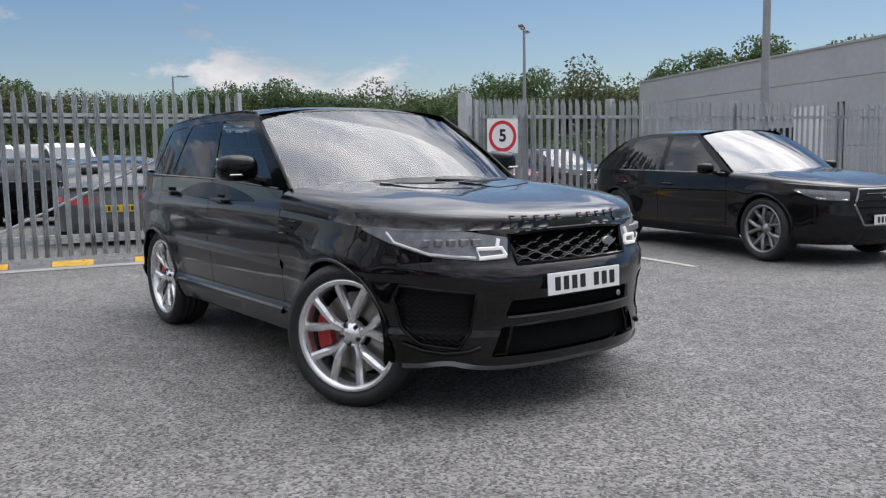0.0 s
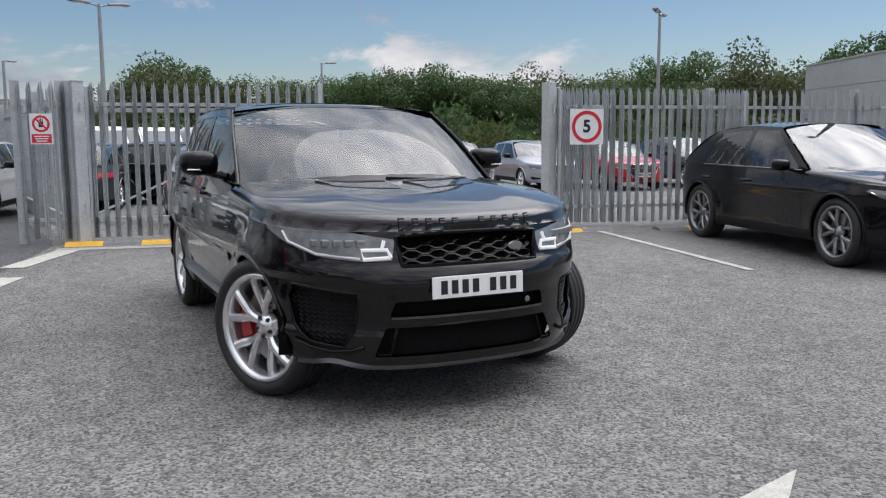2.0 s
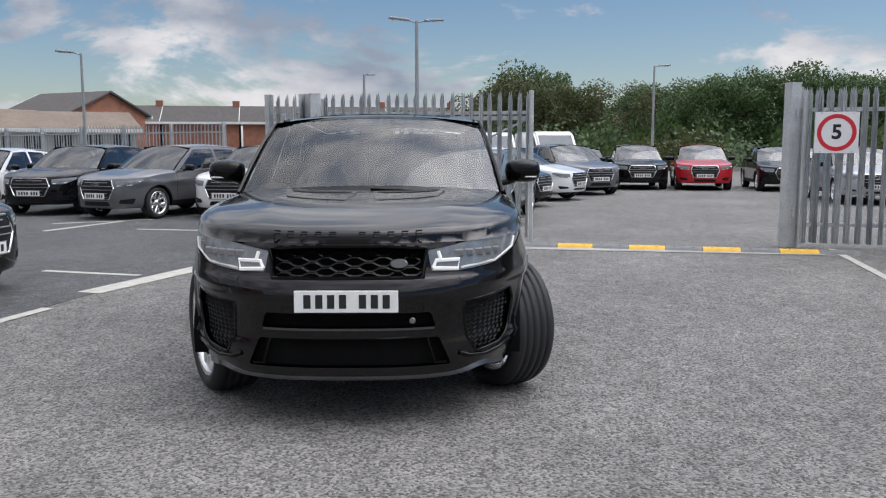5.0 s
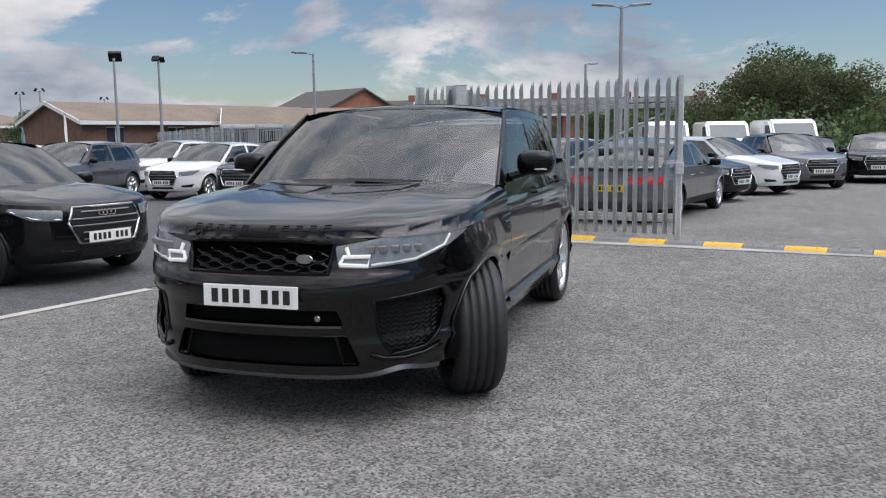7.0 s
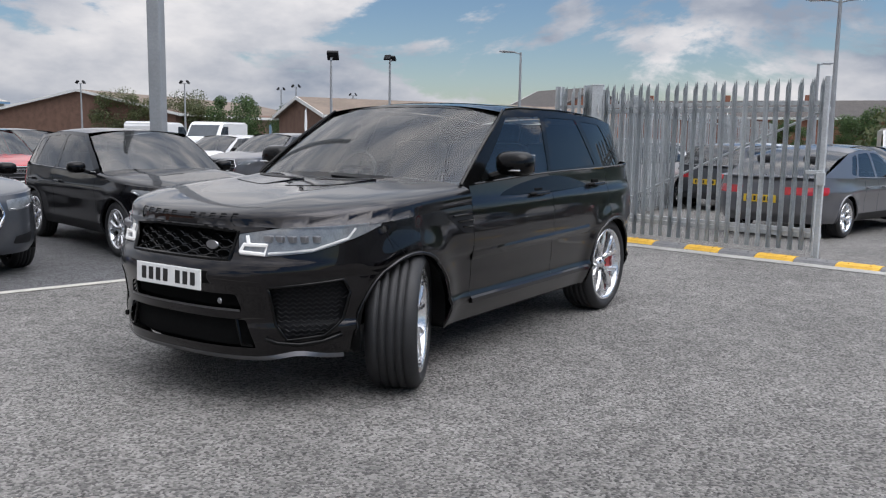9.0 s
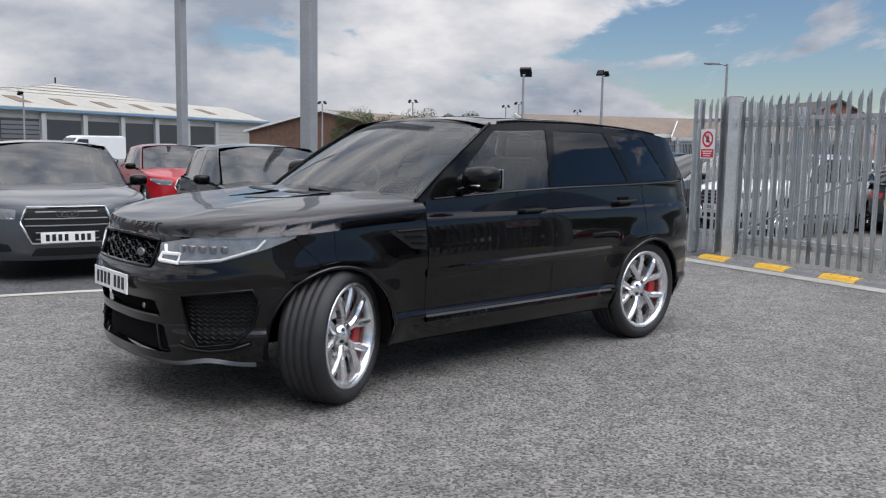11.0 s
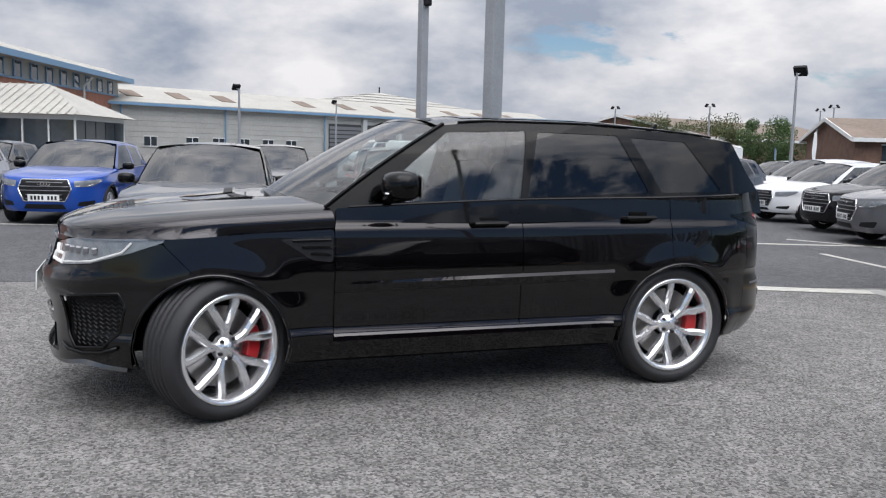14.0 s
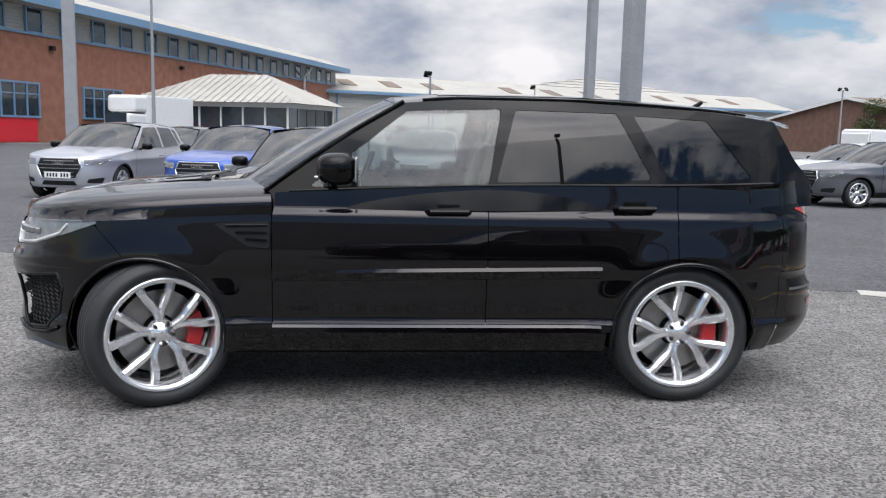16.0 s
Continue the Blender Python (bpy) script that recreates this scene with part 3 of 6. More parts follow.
def gabled(name, apex, u, length, half, eave, ridge, wall, roof, label, windows=0, category="building"):
    """A gabled building: its gable's foot is under the apex and its ridge runs along u."""
    d = Vector(u).normalized()
    m = Matrix.Translation((apex[0], apex[1], 0)) @ Matrix.Rotation(math.atan2(d.y, d.x), 4, "Z")
    root = thing(name, label, category, m)
    part("wall", prism([(-half, 0), (half, 0), (half, eave), (0, ridge - 0.15), (-half, eave)], "x", 0, length), wall, root)
    for s in (-1, 1):
        sl = prism([(0, ridge + 0.05), (s * (half + 0.5), eave - 0.12), (s * (half + 0.5), eave - 0.28), (0, ridge - 0.12)], "x", -0.4, length + 0.4)
        r = part("roof", sl, roof, root)
        part("gutter", box(bmesh.new(), length / 2, s * (half + 0.55), eave - 0.3, length + 0.8, 0.16, 0.3), M_FRAME_W, r)
        part("verge", prism([(0, ridge + 0.08), (s * (half + 0.55), eave - 0.1), (s * (half + 0.55), eave - 0.4), (0, ridge - 0.22)], "x", -0.5, -0.42), M_FRAME_W, r)
    for s in (-1, 1):
        for i in range(windows):
            x = length * (i + 0.5) / windows
            w = part("window", box(bmesh.new(), x, s * half, eave * 0.62, 1.3, 0.1, 1.2), M_PANE, root)
            part("frame", boxes((x, s * (half + 0.03), eave * 0.62, 0.06, 0.08, 1.2), (x, s * (half + 0.03), eave * 0.62 + 0.62, 1.45, 0.1, 0.08), (x, s * (half + 0.03), eave * 0.62 - 0.62, 1.45, 0.12, 0.08)), M_FRAME_W, w)
    return root


gabled("shed", (-50, -48), (-0.9, 0.44), 26, 5.6, 3.3, 4.75, M_BRICK_BROWN, M_ROOF_BROWN, "brown brick workshop with a low brown sheet roof and white eaves", windows=5)
gabled("shed", (-55, -88), (-0.95, -0.3), 40, 13.0, 3.9, 6.4, M_BRICK_BROWN, M_ROOF_BROWN, "long low brick shed with a brown sheet roof", windows=6)
gabled("shed", (-60, -38), (-0.5, 0.87), 13, 5.0, 3.0, 4.3, M_CLAD_PALE, M_ROOF_BROWN, "long low workshop with a rusty brown sheet roof", windows=6)


def terrace():
    """A row of red brick houses with dark tiled roofs and chimneys."""
    for i, (x, y) in enumerate(((-103, -45), (-105, -35.5), (-107, -26), (-109, -16.5), (-111, -7))):
        h = gabled("house", (x, y), (-0.2, 0.98), 9.2, 4.2, 4.7, 6.7, M_BRICK, M_TILE, "red brick terraced house with a dark tiled roof", windows=0)
        for sx in (2.2, 6.8):
            for z in (1.5, 3.8):
                w = part("window", box(bmesh.new(), sx, 4.2, z, 1.4, 0.1, 1.2), M_PANE, h)
                part("frame", boxes((sx, 4.24, z, 0.07, 0.08, 1.2), (sx, 4.24, z + 0.62, 1.55, 0.1, 0.1), (sx, 4.24, z - 0.62, 1.55, 0.12, 0.1), (sx - 0.72, 4.24, z, 0.1, 0.1, 1.2), (sx + 0.72, 4.24, z, 0.1, 0.1, 1.2)), M_FRAME_W, w)
        part("chimney", boxes((8.8, 0, 6.9, 0.9, 0.6, 1.0)), M_BRICK, h)


terrace()
gabled("house", (-78, -39), (0.45, 0.9), 9, 4.4, 4.6, 6.6, M_BRICK, M_TILE, "red brick house with a dark tiled roof and chimney", windows=2)


def long_warehouse():
    m, n = local_wall((6.0, -113.0), (-80.0, -149.0))
    m = m @ pose(0, 0, 0)
    root = thing("warehouse", "long grey clad warehouse with a pale sheet roof and dark shutters", "building", m)
    # the y axis of this wall points away from the yard
    for i in range(9):
        part("cladding_panel", box(bmesh.new(), n / 2, 10, 0.36 + 0.72 * i, n, 20 - 0.06 * (i % 2), 0.70), M_CLAD_PALE, root)
    rf = part("roof", prism([(-0.6, 6.4), (-0.6, 6.75), (10, 9.5), (21, 6.7), (21, 6.4)], "x", -0.5, n + 0.5), M_ROOF_PALE, root)
    part("gutter", box(bmesh.new(), n / 2, -0.7, 6.45, n + 1, 0.3, 0.35), M_BLUE, rf)
    for k in (5, 12, 19, 33, 41, 49, 57, 65, 73, 81):
        part("rooflight", box(bmesh.new(), 0, 0, 0, 2.2, 4.0, 0.06, m=pose(k, 4.4, 8.1, 14.6)), M_ROOF_BROWN, rf)
    for k in range(6):
        s = part("shutter", box(bmesh.new(), 38 + 7.4 * k, -0.05, 2.6, 6.2, 0.2, 5.0), M_SHUTTER, root)
        for j in range(7):
            part("slat", box(bmesh.new(), 38 + 7.4 * k, -0.17, 0.5 + 0.66 * j, 6.1, 0.05, 0.5), M_SATIN if k == 0 else M_SHUTTER, s)
        part("column", box(bmesh.new(), 41.7 + 7.4 * k, -0.3, 3.0, 0.8, 0.4, 6.0), M_CLAD, root)
    for k in (6, 12, 16, 20, 24, 28):
        w = part("window", box(bmesh.new(), k, -0.04, 1.6, 1.7, 0.12, 1.3), M_PANE, root)
        part("frame", boxes((k, -0.1, 2.28, 1.9, 0.1, 0.1), (k, -0.1, 0.94, 1.9, 0.14, 0.1), (k, -0.1, 1.6, 0.08, 0.08, 1.3)), M_FRAME_W, w)
    for k in (2, 17, 34):
        part("downpipe", tube(bmesh.new(), [(k, -0.25, 0), (k, -0.25, 6.4)], 0.12, 8), M_BLUE, root)
    hip = thing("hall", "large hall behind with a shallow pale pyramid roof", "building", pose(-44, -162, 0, 0, 0, 23))
    bm = bmesh.new()
    box(bm, 0, 0, 4, 56, 30, 8)
    part("wall", bm, M_CLAD_PALE, hip)
    for i in range(7):
        k0, k1 = 1 - i / 7, 1 - (i + 1) / 7
        bm = bmesh.new()
        lo = [bm.verts.new((sx * 29 * k0, sy * 16 * k0, 8 + 4.7 * (1 - k0))) for sx, sy in ((-1, -1), (1, -1), (1, 1), (-1, 1))]
        hi = [bm.verts.new((sx * 29 * k1, sy * 16 * k1, 8 + 4.7 * (1 - k1) - 0.08)) for sx, sy in ((-1, -1), (1, -1), (1, 1), (-1, 1))]
        for j in range(4):
            bm.faces.new((lo[j], lo[(j + 1) % 4], hi[(j + 1) % 4], hi[j]))
        part("roof", bm, M_ROOF_PALE, hip)
    part("finial", tube(bmesh.new(), [(0, 0, 12.5), (0, 0, 13.7)], 0.15, 6), M_DARK, hip)


long_warehouse()


def brick_office():
    m, n = local_wall((28.0, -41.0), (4.4, -116.0))
    root = thing("office_building", "two-storey red brick office with a clad window band and blue fascia", "building", m)
    # y points to the yard's far side, the face to the yard is at y = 0
    part("wall", box(bmesh.new(), n / 2, 9, 3.7, n, 18, 7.4), M_BRICK, root)
    part("cladding", box(bmesh.new(), n / 2, 9.06, 8.3, n, 18, 1.9), M_CLAD_PALE, root)
    for i in range(8):
        part("cladding_rib", box(bmesh.new(), n / 2, 0.03, 7.5 + 0.23 * i, n, 0.08, 0.09), M_CLAD_PALE, root)
    rf = part("roof", prism([(-1.6, 9.2), (-1.6, 9.5), (2.0, 11.0), (9, 12.0), (19.5, 9.5), (19.5, 9.2)], "x", -1, n + 1.6), M_ROOF_PALE, root)
    part("fascia", box(bmesh.new(), n / 2, -1.65, 9.45, n + 2.6, 0.14, 0.62), M_BLUE, rf)
    part("sill_band", box(bmesh.new(), n / 2, -0.05, 7.4, n, 0.16, 0.16), M_BLUE, root)
    x = 1.5
    while x < n - 2:
        w = part("window", box(bmesh.new(), x, -0.02, 8.3, 1.5, 0.12, 1.6), M_PANE, root)
        part("frame", boxes((x - 0.8, -0.06, 8.3, 0.14, 0.16, 1.8), (x + 0.8, -0.06, 8.3, 0.14, 0.16, 1.8), (x, -0.06, 9.15, 1.7, 0.16, 0.12), (x, -0.06, 7.5, 1.7, 0.16, 0.12)), M_BLUE, w)
        x += 3.7
    for x in (6, 14, 24, 33):
        w = part("window", box(bmesh.new(), x, -0.02, 2.9, 5.0, 0.14, 2.2), M_PANE, root)
        part("frame", boxes(*[(x - 2.5 + 1.25 * j, -0.08, 2.9, 0.14, 0.14, 2.3) for j in range(5)], (x, -0.08, 4.05, 5.2, 0.16, 0.14), (x, -0.08, 1.75, 5.2, 0.2, 0.14), (x, -0.08, 3.3, 5.0, 0.1, 0.08)), M_BLUE, w)
    for x in (10.5, 66):
        part("downpipe", tube(bmesh.new(), [(x, -1.3, 8.9), (x, -0.3, 7.8), (x, -0.3, 0)], 0.14, 8), M_FRAME_W, root)
    for x in (4, 18, 36, 55):
        part("flood_light", box(bmesh.new(), x, -0.2, 6.6, 0.4, 0.3, 0.3, bevel=0.03), M_DARK, root)
    part("roller_door", box(bmesh.new(), 13.5, -0.05, 0.9, 5.5, 0.1, 1.7), M_RED, root)
    for x in (12, 15, 19):
        part("roof_vent", boxes((x, 3.5, 11.5, 1.3, 1.0, 0.5)), M_CLAD, rf)


brick_office()


def pavilion():
    """A glazed single-storey extension with a pale hipped roof."""
    root = thing("pavilion", "glazed single-storey showroom extension with a pale ribbed hipped roof", "building", pose(10.6, -65.9, 0, 0, 0, -20))
    part("wall", boxes((0, 0, 0.35, 13, 9, 0.7), (0, 0, 3.1, 13, 9, 0.4)), M_FRAME_W, root)
    for s in (-1, 1):
        for i in range(7):
            part("pane", box(bmesh.new(), -5.55 + 1.85 * i, s * 4.4, 1.8, 1.7, 0.06, 2.3), M_PANE, root)
            part("mullion", box(bmesh.new(), -6.45 + 1.85 * i, s * 4.46, 1.8, 0.12, 0.12, 2.3), M_FRAME_W, root)
        for i in range(5):
            part("pane", box(bmesh.new(), s * 6.4, -3.6 + 1.8 * i, 1.8, 0.06, 1.65, 2.3), M_PANE, root)
    bm = bmesh.new()
    lo = [bm.verts.new(p) for p in ((-7.2, -5.2, 3.25), (7.2, -5.2, 3.25), (7.2, 5.2, 3.25), (-7.2, 5.2, 3.25))]
    hi = [bm.verts.new(p) for p in ((-2.6, 0, 5.6), (2.6, 0, 5.6))]
    bm.faces.new((lo[0], lo[1], hi[1], hi[0]))
    bm.faces.new((lo[2], lo[3], hi[0], hi[1]))
    bm.faces.new((lo[1], lo[2], hi[1]))
    bm.faces.new((lo[3], lo[0], hi[0]))
    bm.faces.new(lo[::-1])
    rf = part("roof", bm, M_ROOF_PALE, root)
    for i in range(22):
        x = -6.8 + 13.6 * i / 21
        k = min(1, (7.2 - abs(x)) / 4.6)
        for s in (-1, 1):
            part("roof_rib", tube(bmesh.new(), [(x, s * 5.2, 3.3), (x, s * 5.2 * (1 - k), 3.3 + 2.35 * k)], 0.05, 4), M_ROOF_PALE, rf)


pavilion()


def yard_van(x, y, turn, label, length=5.2):
    root = thing("van", label, "van", pose(x, y, 0, 0, 0, turn))
    h = length / 2
    pts = [(-h, 0.35), (h - 0.1, 0.35), (h, 0.7), (h - 0.1, 1.05), (h - 0.95, 1.25), (h - 1.55, 1.95), (h - 1.8, 2.1), (-h + 0.1, 2.12), (-h, 1.95)]
    bm = prism(pts, "y", -0.95, 0.95)
    bmesh.ops.bevel(bm, geom=list(bm.edges), offset=0.09, segments=3, affect="EDGES")
    part("body", bm, M_VAN, root, smooth=False)
    part("windscreen", prism([(h - 0.93, 1.27), (h - 1.52, 1.93), (h - 1.55, 1.92), (h - 0.97, 1.25)], "y", -0.8, 0.8), M_PANE, root)
    for s in (-1, 1):
        part("side_window", prism([(h - 1.2, 1.28), (h - 1.6, 1.85), (h - 2.3, 1.85), (h - 2.3, 1.28)], "y", s * 0.94, s * 0.962), M_PANE, root)
        for wx in (h - 0.95, -h + 1.0):
            wh = part("wheel", lathe([(0.0, -0.1), (0.24, -0.1), (0.33, -0.08), (0.34, 0.08), (0.24, 0.1), (0, 0.1)], 24), M_TYRE, root)
            wh.matrix_basis = pose(wx, s * 0.84, 0.34)
            part("rim", lathe([(0, 0.115 * s), (0.2, 0.115 * s), (0.22, 0.09 * s)], 20), M_RIM, wh)
    return root


yard_van(-29, -40, 200, "white panel van parked among cars")
yard_van(-27, -33, 25, "white panel van parked among cars")
yard_van(-16, -58, 10, "white panel van near the warehouse")
for i in range(3):
    yard_van(-34 - 2.4 * (i % 2), -3.5 - 2.6 * i + 9, 10, "white panel van in a row behind the gate")


def box_truck(x, y, turn):
    root = thing("box_truck", "white box-bodied truck parked by the brick building", "truck", pose(x, y, 0, 0, 0, turn))
    part("box", box(bmesh.new(), 0, 0, 2.1, 5.0, 2.2, 2.4, bevel=0.06), M_VAN, root)
    part("luton", box(bmesh.new(), 3.0, 0, 2.75, 1.4, 2.2, 1.1, bevel=0.2), M_VAN, root)
    part("cab", box(bmesh.new(), 3.2, 0, 1.25, 1.9, 2.0, 1.7, bevel=0.15), M_VAN, root)
    part("windscreen", box(bmesh.new(), 4.16, 0, 1.75, 0.04, 1.7, 0.75), M_PANE, root)
    for wx in (-1.5, 3.3):
        for s in (-1, 1):
            w = part("wheel", lathe([(0.0, -0.11), (0.26, -0.11), (0.37, -0.08), (0.37, 0.08), (0.26, 0.11), (0, 0.11)], 24), M_TYRE, root)
            w.matrix_basis = pose(wx, s * 0.9, 0.37)


box_truck(14.5, -55, 65)
flag = thing("flag", "white banner flag on a slim pole by the workshop", "flag", pose(-35.2, -33.7, 0, 0, 0, 40))
part("pole", tube(bmesh.new(), [(0, 0, 0), (0, 0, 3.2)], 0.04, 8), M_POLE, flag)
part("banner", sheet(lambda u, v: (u, 0.07 * math.sin(4 * u + 2 * v), 1.6 + v - 0.25 * u), lin(0.03, 0.85, 10), lin(0, 1.5, 10)), M_FRAME_W, flag)
notice = thing("sign_board", "plain blue sign board on two posts by the workshop", "sign", pose(-34.5, -36.2, 0, 0, 0, 50))
part("board", box(bmesh.new(), 0, 0, 1.75, 1.0, 0.05, 0.7, bevel=0.01), M_BLUE, notice)
for sx in (-0.4, 0.4):
    part("leg", box(bmesh.new(), sx, 0.05, 1.0, 0.07, 0.05, 2.0), M_POLE, notice)


# ---- trees ----
def tree(x, y, h, spread, seed, leaf, label, leaves=900, category="tree"):
    rng = random.Random(seed)
    root = thing("tree", label, category, pose(x, y, 0, 0, 0, rng.uniform(0, 360)), group="woodland edge")
    bm = bmesh.new()
    tube(bm, [(0, 0, 0), (rng.uniform(-0.2, 0.2), rng.uniform(-0.2, 0.2), h * 0.35), (rng.uniform(-0.3, 0.3), rng.uniform(-0.3, 0.3), h * 0.7)], 0.03 * h, 7, taper=0.008 * h)
    clumps = []
    for i in range(34):
        a, k = rng.uniform(0, 2 * math.pi), math.sqrt(rng.random())
        zz = rng.uniform(0.12, 0.82)
        w = spread * (0.55 + 0.65 * math.sin(math.pi * min(1, zz * 0.95)) ** 0.7) * k * (1.0 if zz < 0.75 else 0.8)
        c = Vector((w * math.cos(a), w * math.sin(a), h * zz))
        clumps.append((c, rng.uniform(0.26, 0.46) * spread))
        if i % 3 == 0:
            tube(bm, [(0, 0, h * zz * 0.6), tuple(c * 0.6 + Vector((0, 0, h * zz * 0.33))), tuple(c)], 0.012 * h, 5, taper=0.003 * h)
    part("trunk", bm, M_BARK, root)
    verts, faces = [], []
    for c, r in clumps:
        for j in range(leaves // 34):
            d = Vector((rng.gauss(0, 1), rng.gauss(0, 1), rng.gauss(0, 0.8))).normalized() * r * (0.45 + 0.55 * rng.random() ** 0.5)
            p = c + d
            s = rng.uniform(0.08, 0.165) * h / 9
            n1 = Vector((rng.uniform(-1, 1), rng.uniform(-1, 1), rng.uniform(-1, 1))).normalized()
            n2 = n1.cross(d.normalized() + Vector((0.01, 0.02, 0.03))).normalized()
            k = len(verts)
            verts += [p + n1 * s, p + n2 * s * 0.7, p - n1 * s * 0.9, p - n2 * s * 0.75]
            faces.append((k, k + 1, k + 2, k + 3))
    me = bpy.data.meshes.new("crown")
    me.from_pydata(verts, [], faces)
    me.materials.append(leaf)
    cr = new("crown", me)
    cr.parent = root
    return root


def woodland():
    rng = random.Random(7)
    spots = []
    for row, (r0, step) in enumerate(((66, 3.6), (74, 3.6), (84, 3.3))):
        az = 108.0
        while az < 183:
            r = r0 + rng.uniform(-3, 3)
            k = rng.uniform(0.62, 1.1) if row < 2 else rng.uniform(0.85, 1.0)
            if az < 124:
                k *= 1.12
            if 176 < az:
                k *= 0.62
            spots.append((r * math.cos(radians(az)), r * math.sin(radians(az)), k))
            az += step * rng.uniform(0.75, 1.25)
    for az, r, k in ((228, 95, 0.7), (231, 100, 0.8), (224, 96, 0.65), (235, 100, 0.75), (219.5, 94, 0.7), (216.5, 90, 0.6), (186, 88, 0.55), (190, 90, 0.5)):
        spots.append((r * math.cos(radians(az)), r * math.sin(radians(az)), k))
    rng.shuffle(spots)
    protos = []
    for i, (x, y, k) in enumerate(spots):
        if i < 6:
            protos.append(tree(x, y, 9.3 * k, (3.7 + 0.3 * (i % 3)) * k, 40 + i, M_LEAF_OLIVE if i in (2, 5) else M_LEAF, "broad green tree at the woodland edge", leaves=13000))
            protos[-1]["k"] = k
        else:
            p = protos[i % 6]
            q = k / p["k"]
            c = copy_thing(p, pose(x, y, 0, 0, 0, rng.uniform(0, 360)))
            c.scale = (q, q, q * rng.uniform(0.9, 1.02))


woodland()


def shrub(x, y, h, w, seed):
    rng = random.Random(seed)
    root = thing("shrub", "low green scrub bush in front of the trees", "bush", pose(x, y, 0), group="scrub")
    bm = bmesh.new()
    for i in range(5):
        a = rng.uniform(0, 6.28)
        tube(bm, [(0, 0, 0), (w * 0.5 * math.cos(a), w * 0.5 * math.sin(a), h * 0.7)], 0.05, 5, taper=0.01)
    part("stem", bm, M_BARK, root)
    verts, faces = [], []
    for j in range(900):
        a, k, zz = rng.uniform(0, 6.28), math.sqrt(rng.random()), rng.random() ** 0.8
        p = Vector((w * k * math.cos(a), w * k * math.sin(a), h * zz * (1 - 0.55 * k * k) * rng.uniform(0.75, 1.1)))
        s = rng.uniform(0.08, 0.2)
        n1 = Vector((rng.uniform(-1, 1), rng.uniform(-1, 1), rng.uniform(-1, 1))).normalized()
        n2 = n1.orthogonal().normalized()
        q = len(verts)
        verts += [p + n1 * s, p + n2 * s * 0.7, p - n1 * s, p - n2 * s * 0.7]
        faces.append((q, q + 1, q + 2, q + 3))
    me = bpy.data.meshes.new("foliage")
    me.from_pydata(verts, [], faces)
    me.materials.append(M_LEAF if seed % 3 else M_LEAF_OLIVE)
    new("foliage", me).parent = root
    return root


shrubs = []
for i in range(34):
    az, r = 112 + 2.1 * i + (i * 7 % 5) * 0.4, 44 + (i * 13 % 9)
    x, y = r * math.cos(radians(az)), r * math.sin(radians(az))
    if i < 5:
        shrubs.append(shrub(x, y, 2.2 + 0.3 * i, 2.2, 90 + i))
    else:
        c = copy_thing(shrubs[i % 5], pose(x, y, 0, 0, 0, 57 * i))
        c.scale = (1, 1, 0.8 + (i * 11 % 7) * 0.08)


# ---- cars ----
def make_plan(xf, xr, hw, xcf, xcr, nf, nr):
    """The outline of a car from above, by distance along it from the middle of its nose (left side above nought)."""
    pts = []
    for i in range(121):
        a = math.pi / 2 * i / 120
        pts.append((xcf + (xf - xcf) * math.cos(a) ** (2 / nf), hw * math.sin(a) ** (2 / nf)))
    for i in range(1, 61):
        pts.append((xcf + (xcr - xcf) * i / 60, hw))
    for i in range(1, 121):
        a = math.pi / 2 * i / 120
        pts.append((xcr + (xr - xcr) * math.sin(a) ** (2 / nr), hw * max(0.0, math.cos(a)) ** (2 / nr)))
    p = np.array(pts)
    s = np.concatenate(([0], np.cumsum(np.hypot(*np.diff(p, axis=0).T))))
    d = np.gradient(p, s, axis=0)
    d /= np.linalg.norm(d, axis=1)[:, None]

    def at(l):
        k = abs(l)
        x, y = np.interp(k, s, p[:, 0]), np.interp(k, s, p[:, 1])
        nx, ny = np.interp(k, s, d[:, 1]), -np.interp(k, s, d[:, 0])
        q = math.hypot(nx, ny)
        g = 1 if l >= 0 else -1
        return float(x), g * float(y), float(nx / q), g * float(ny / q)

    def l_at_x(x):
        return float(np.interp(-x, -p[:, 0], s))

    def l_at_y(y):
        return float(np.interp(y, p[:121, 1], s[:121]))

    return at, l_at_x, l_at_y, float(s[-1])


def tyre_profile(r, rim, w):
    h = w / 2
    tread = []
    for g in (-0.48, -0.17, 0.17, 0.48):
        tread += [(r, h * (g - 0.055)), (r - 0.009, h * (g - 0.04)), (r - 0.009, h * (g + 0.04)), (r, h * (g + 0.055))]
    side = [(rim, 0.8), (rim + 0.02, 0.95), ((r + rim) / 2, 1.02), (r - 0.035, 0.97), (r - 0.012, 0.85), (r - 0.003, 0.68)]
    return [(a, -h * k) for a, k in side] + tread + [(a, h * k) for a, k in side[::-1]]


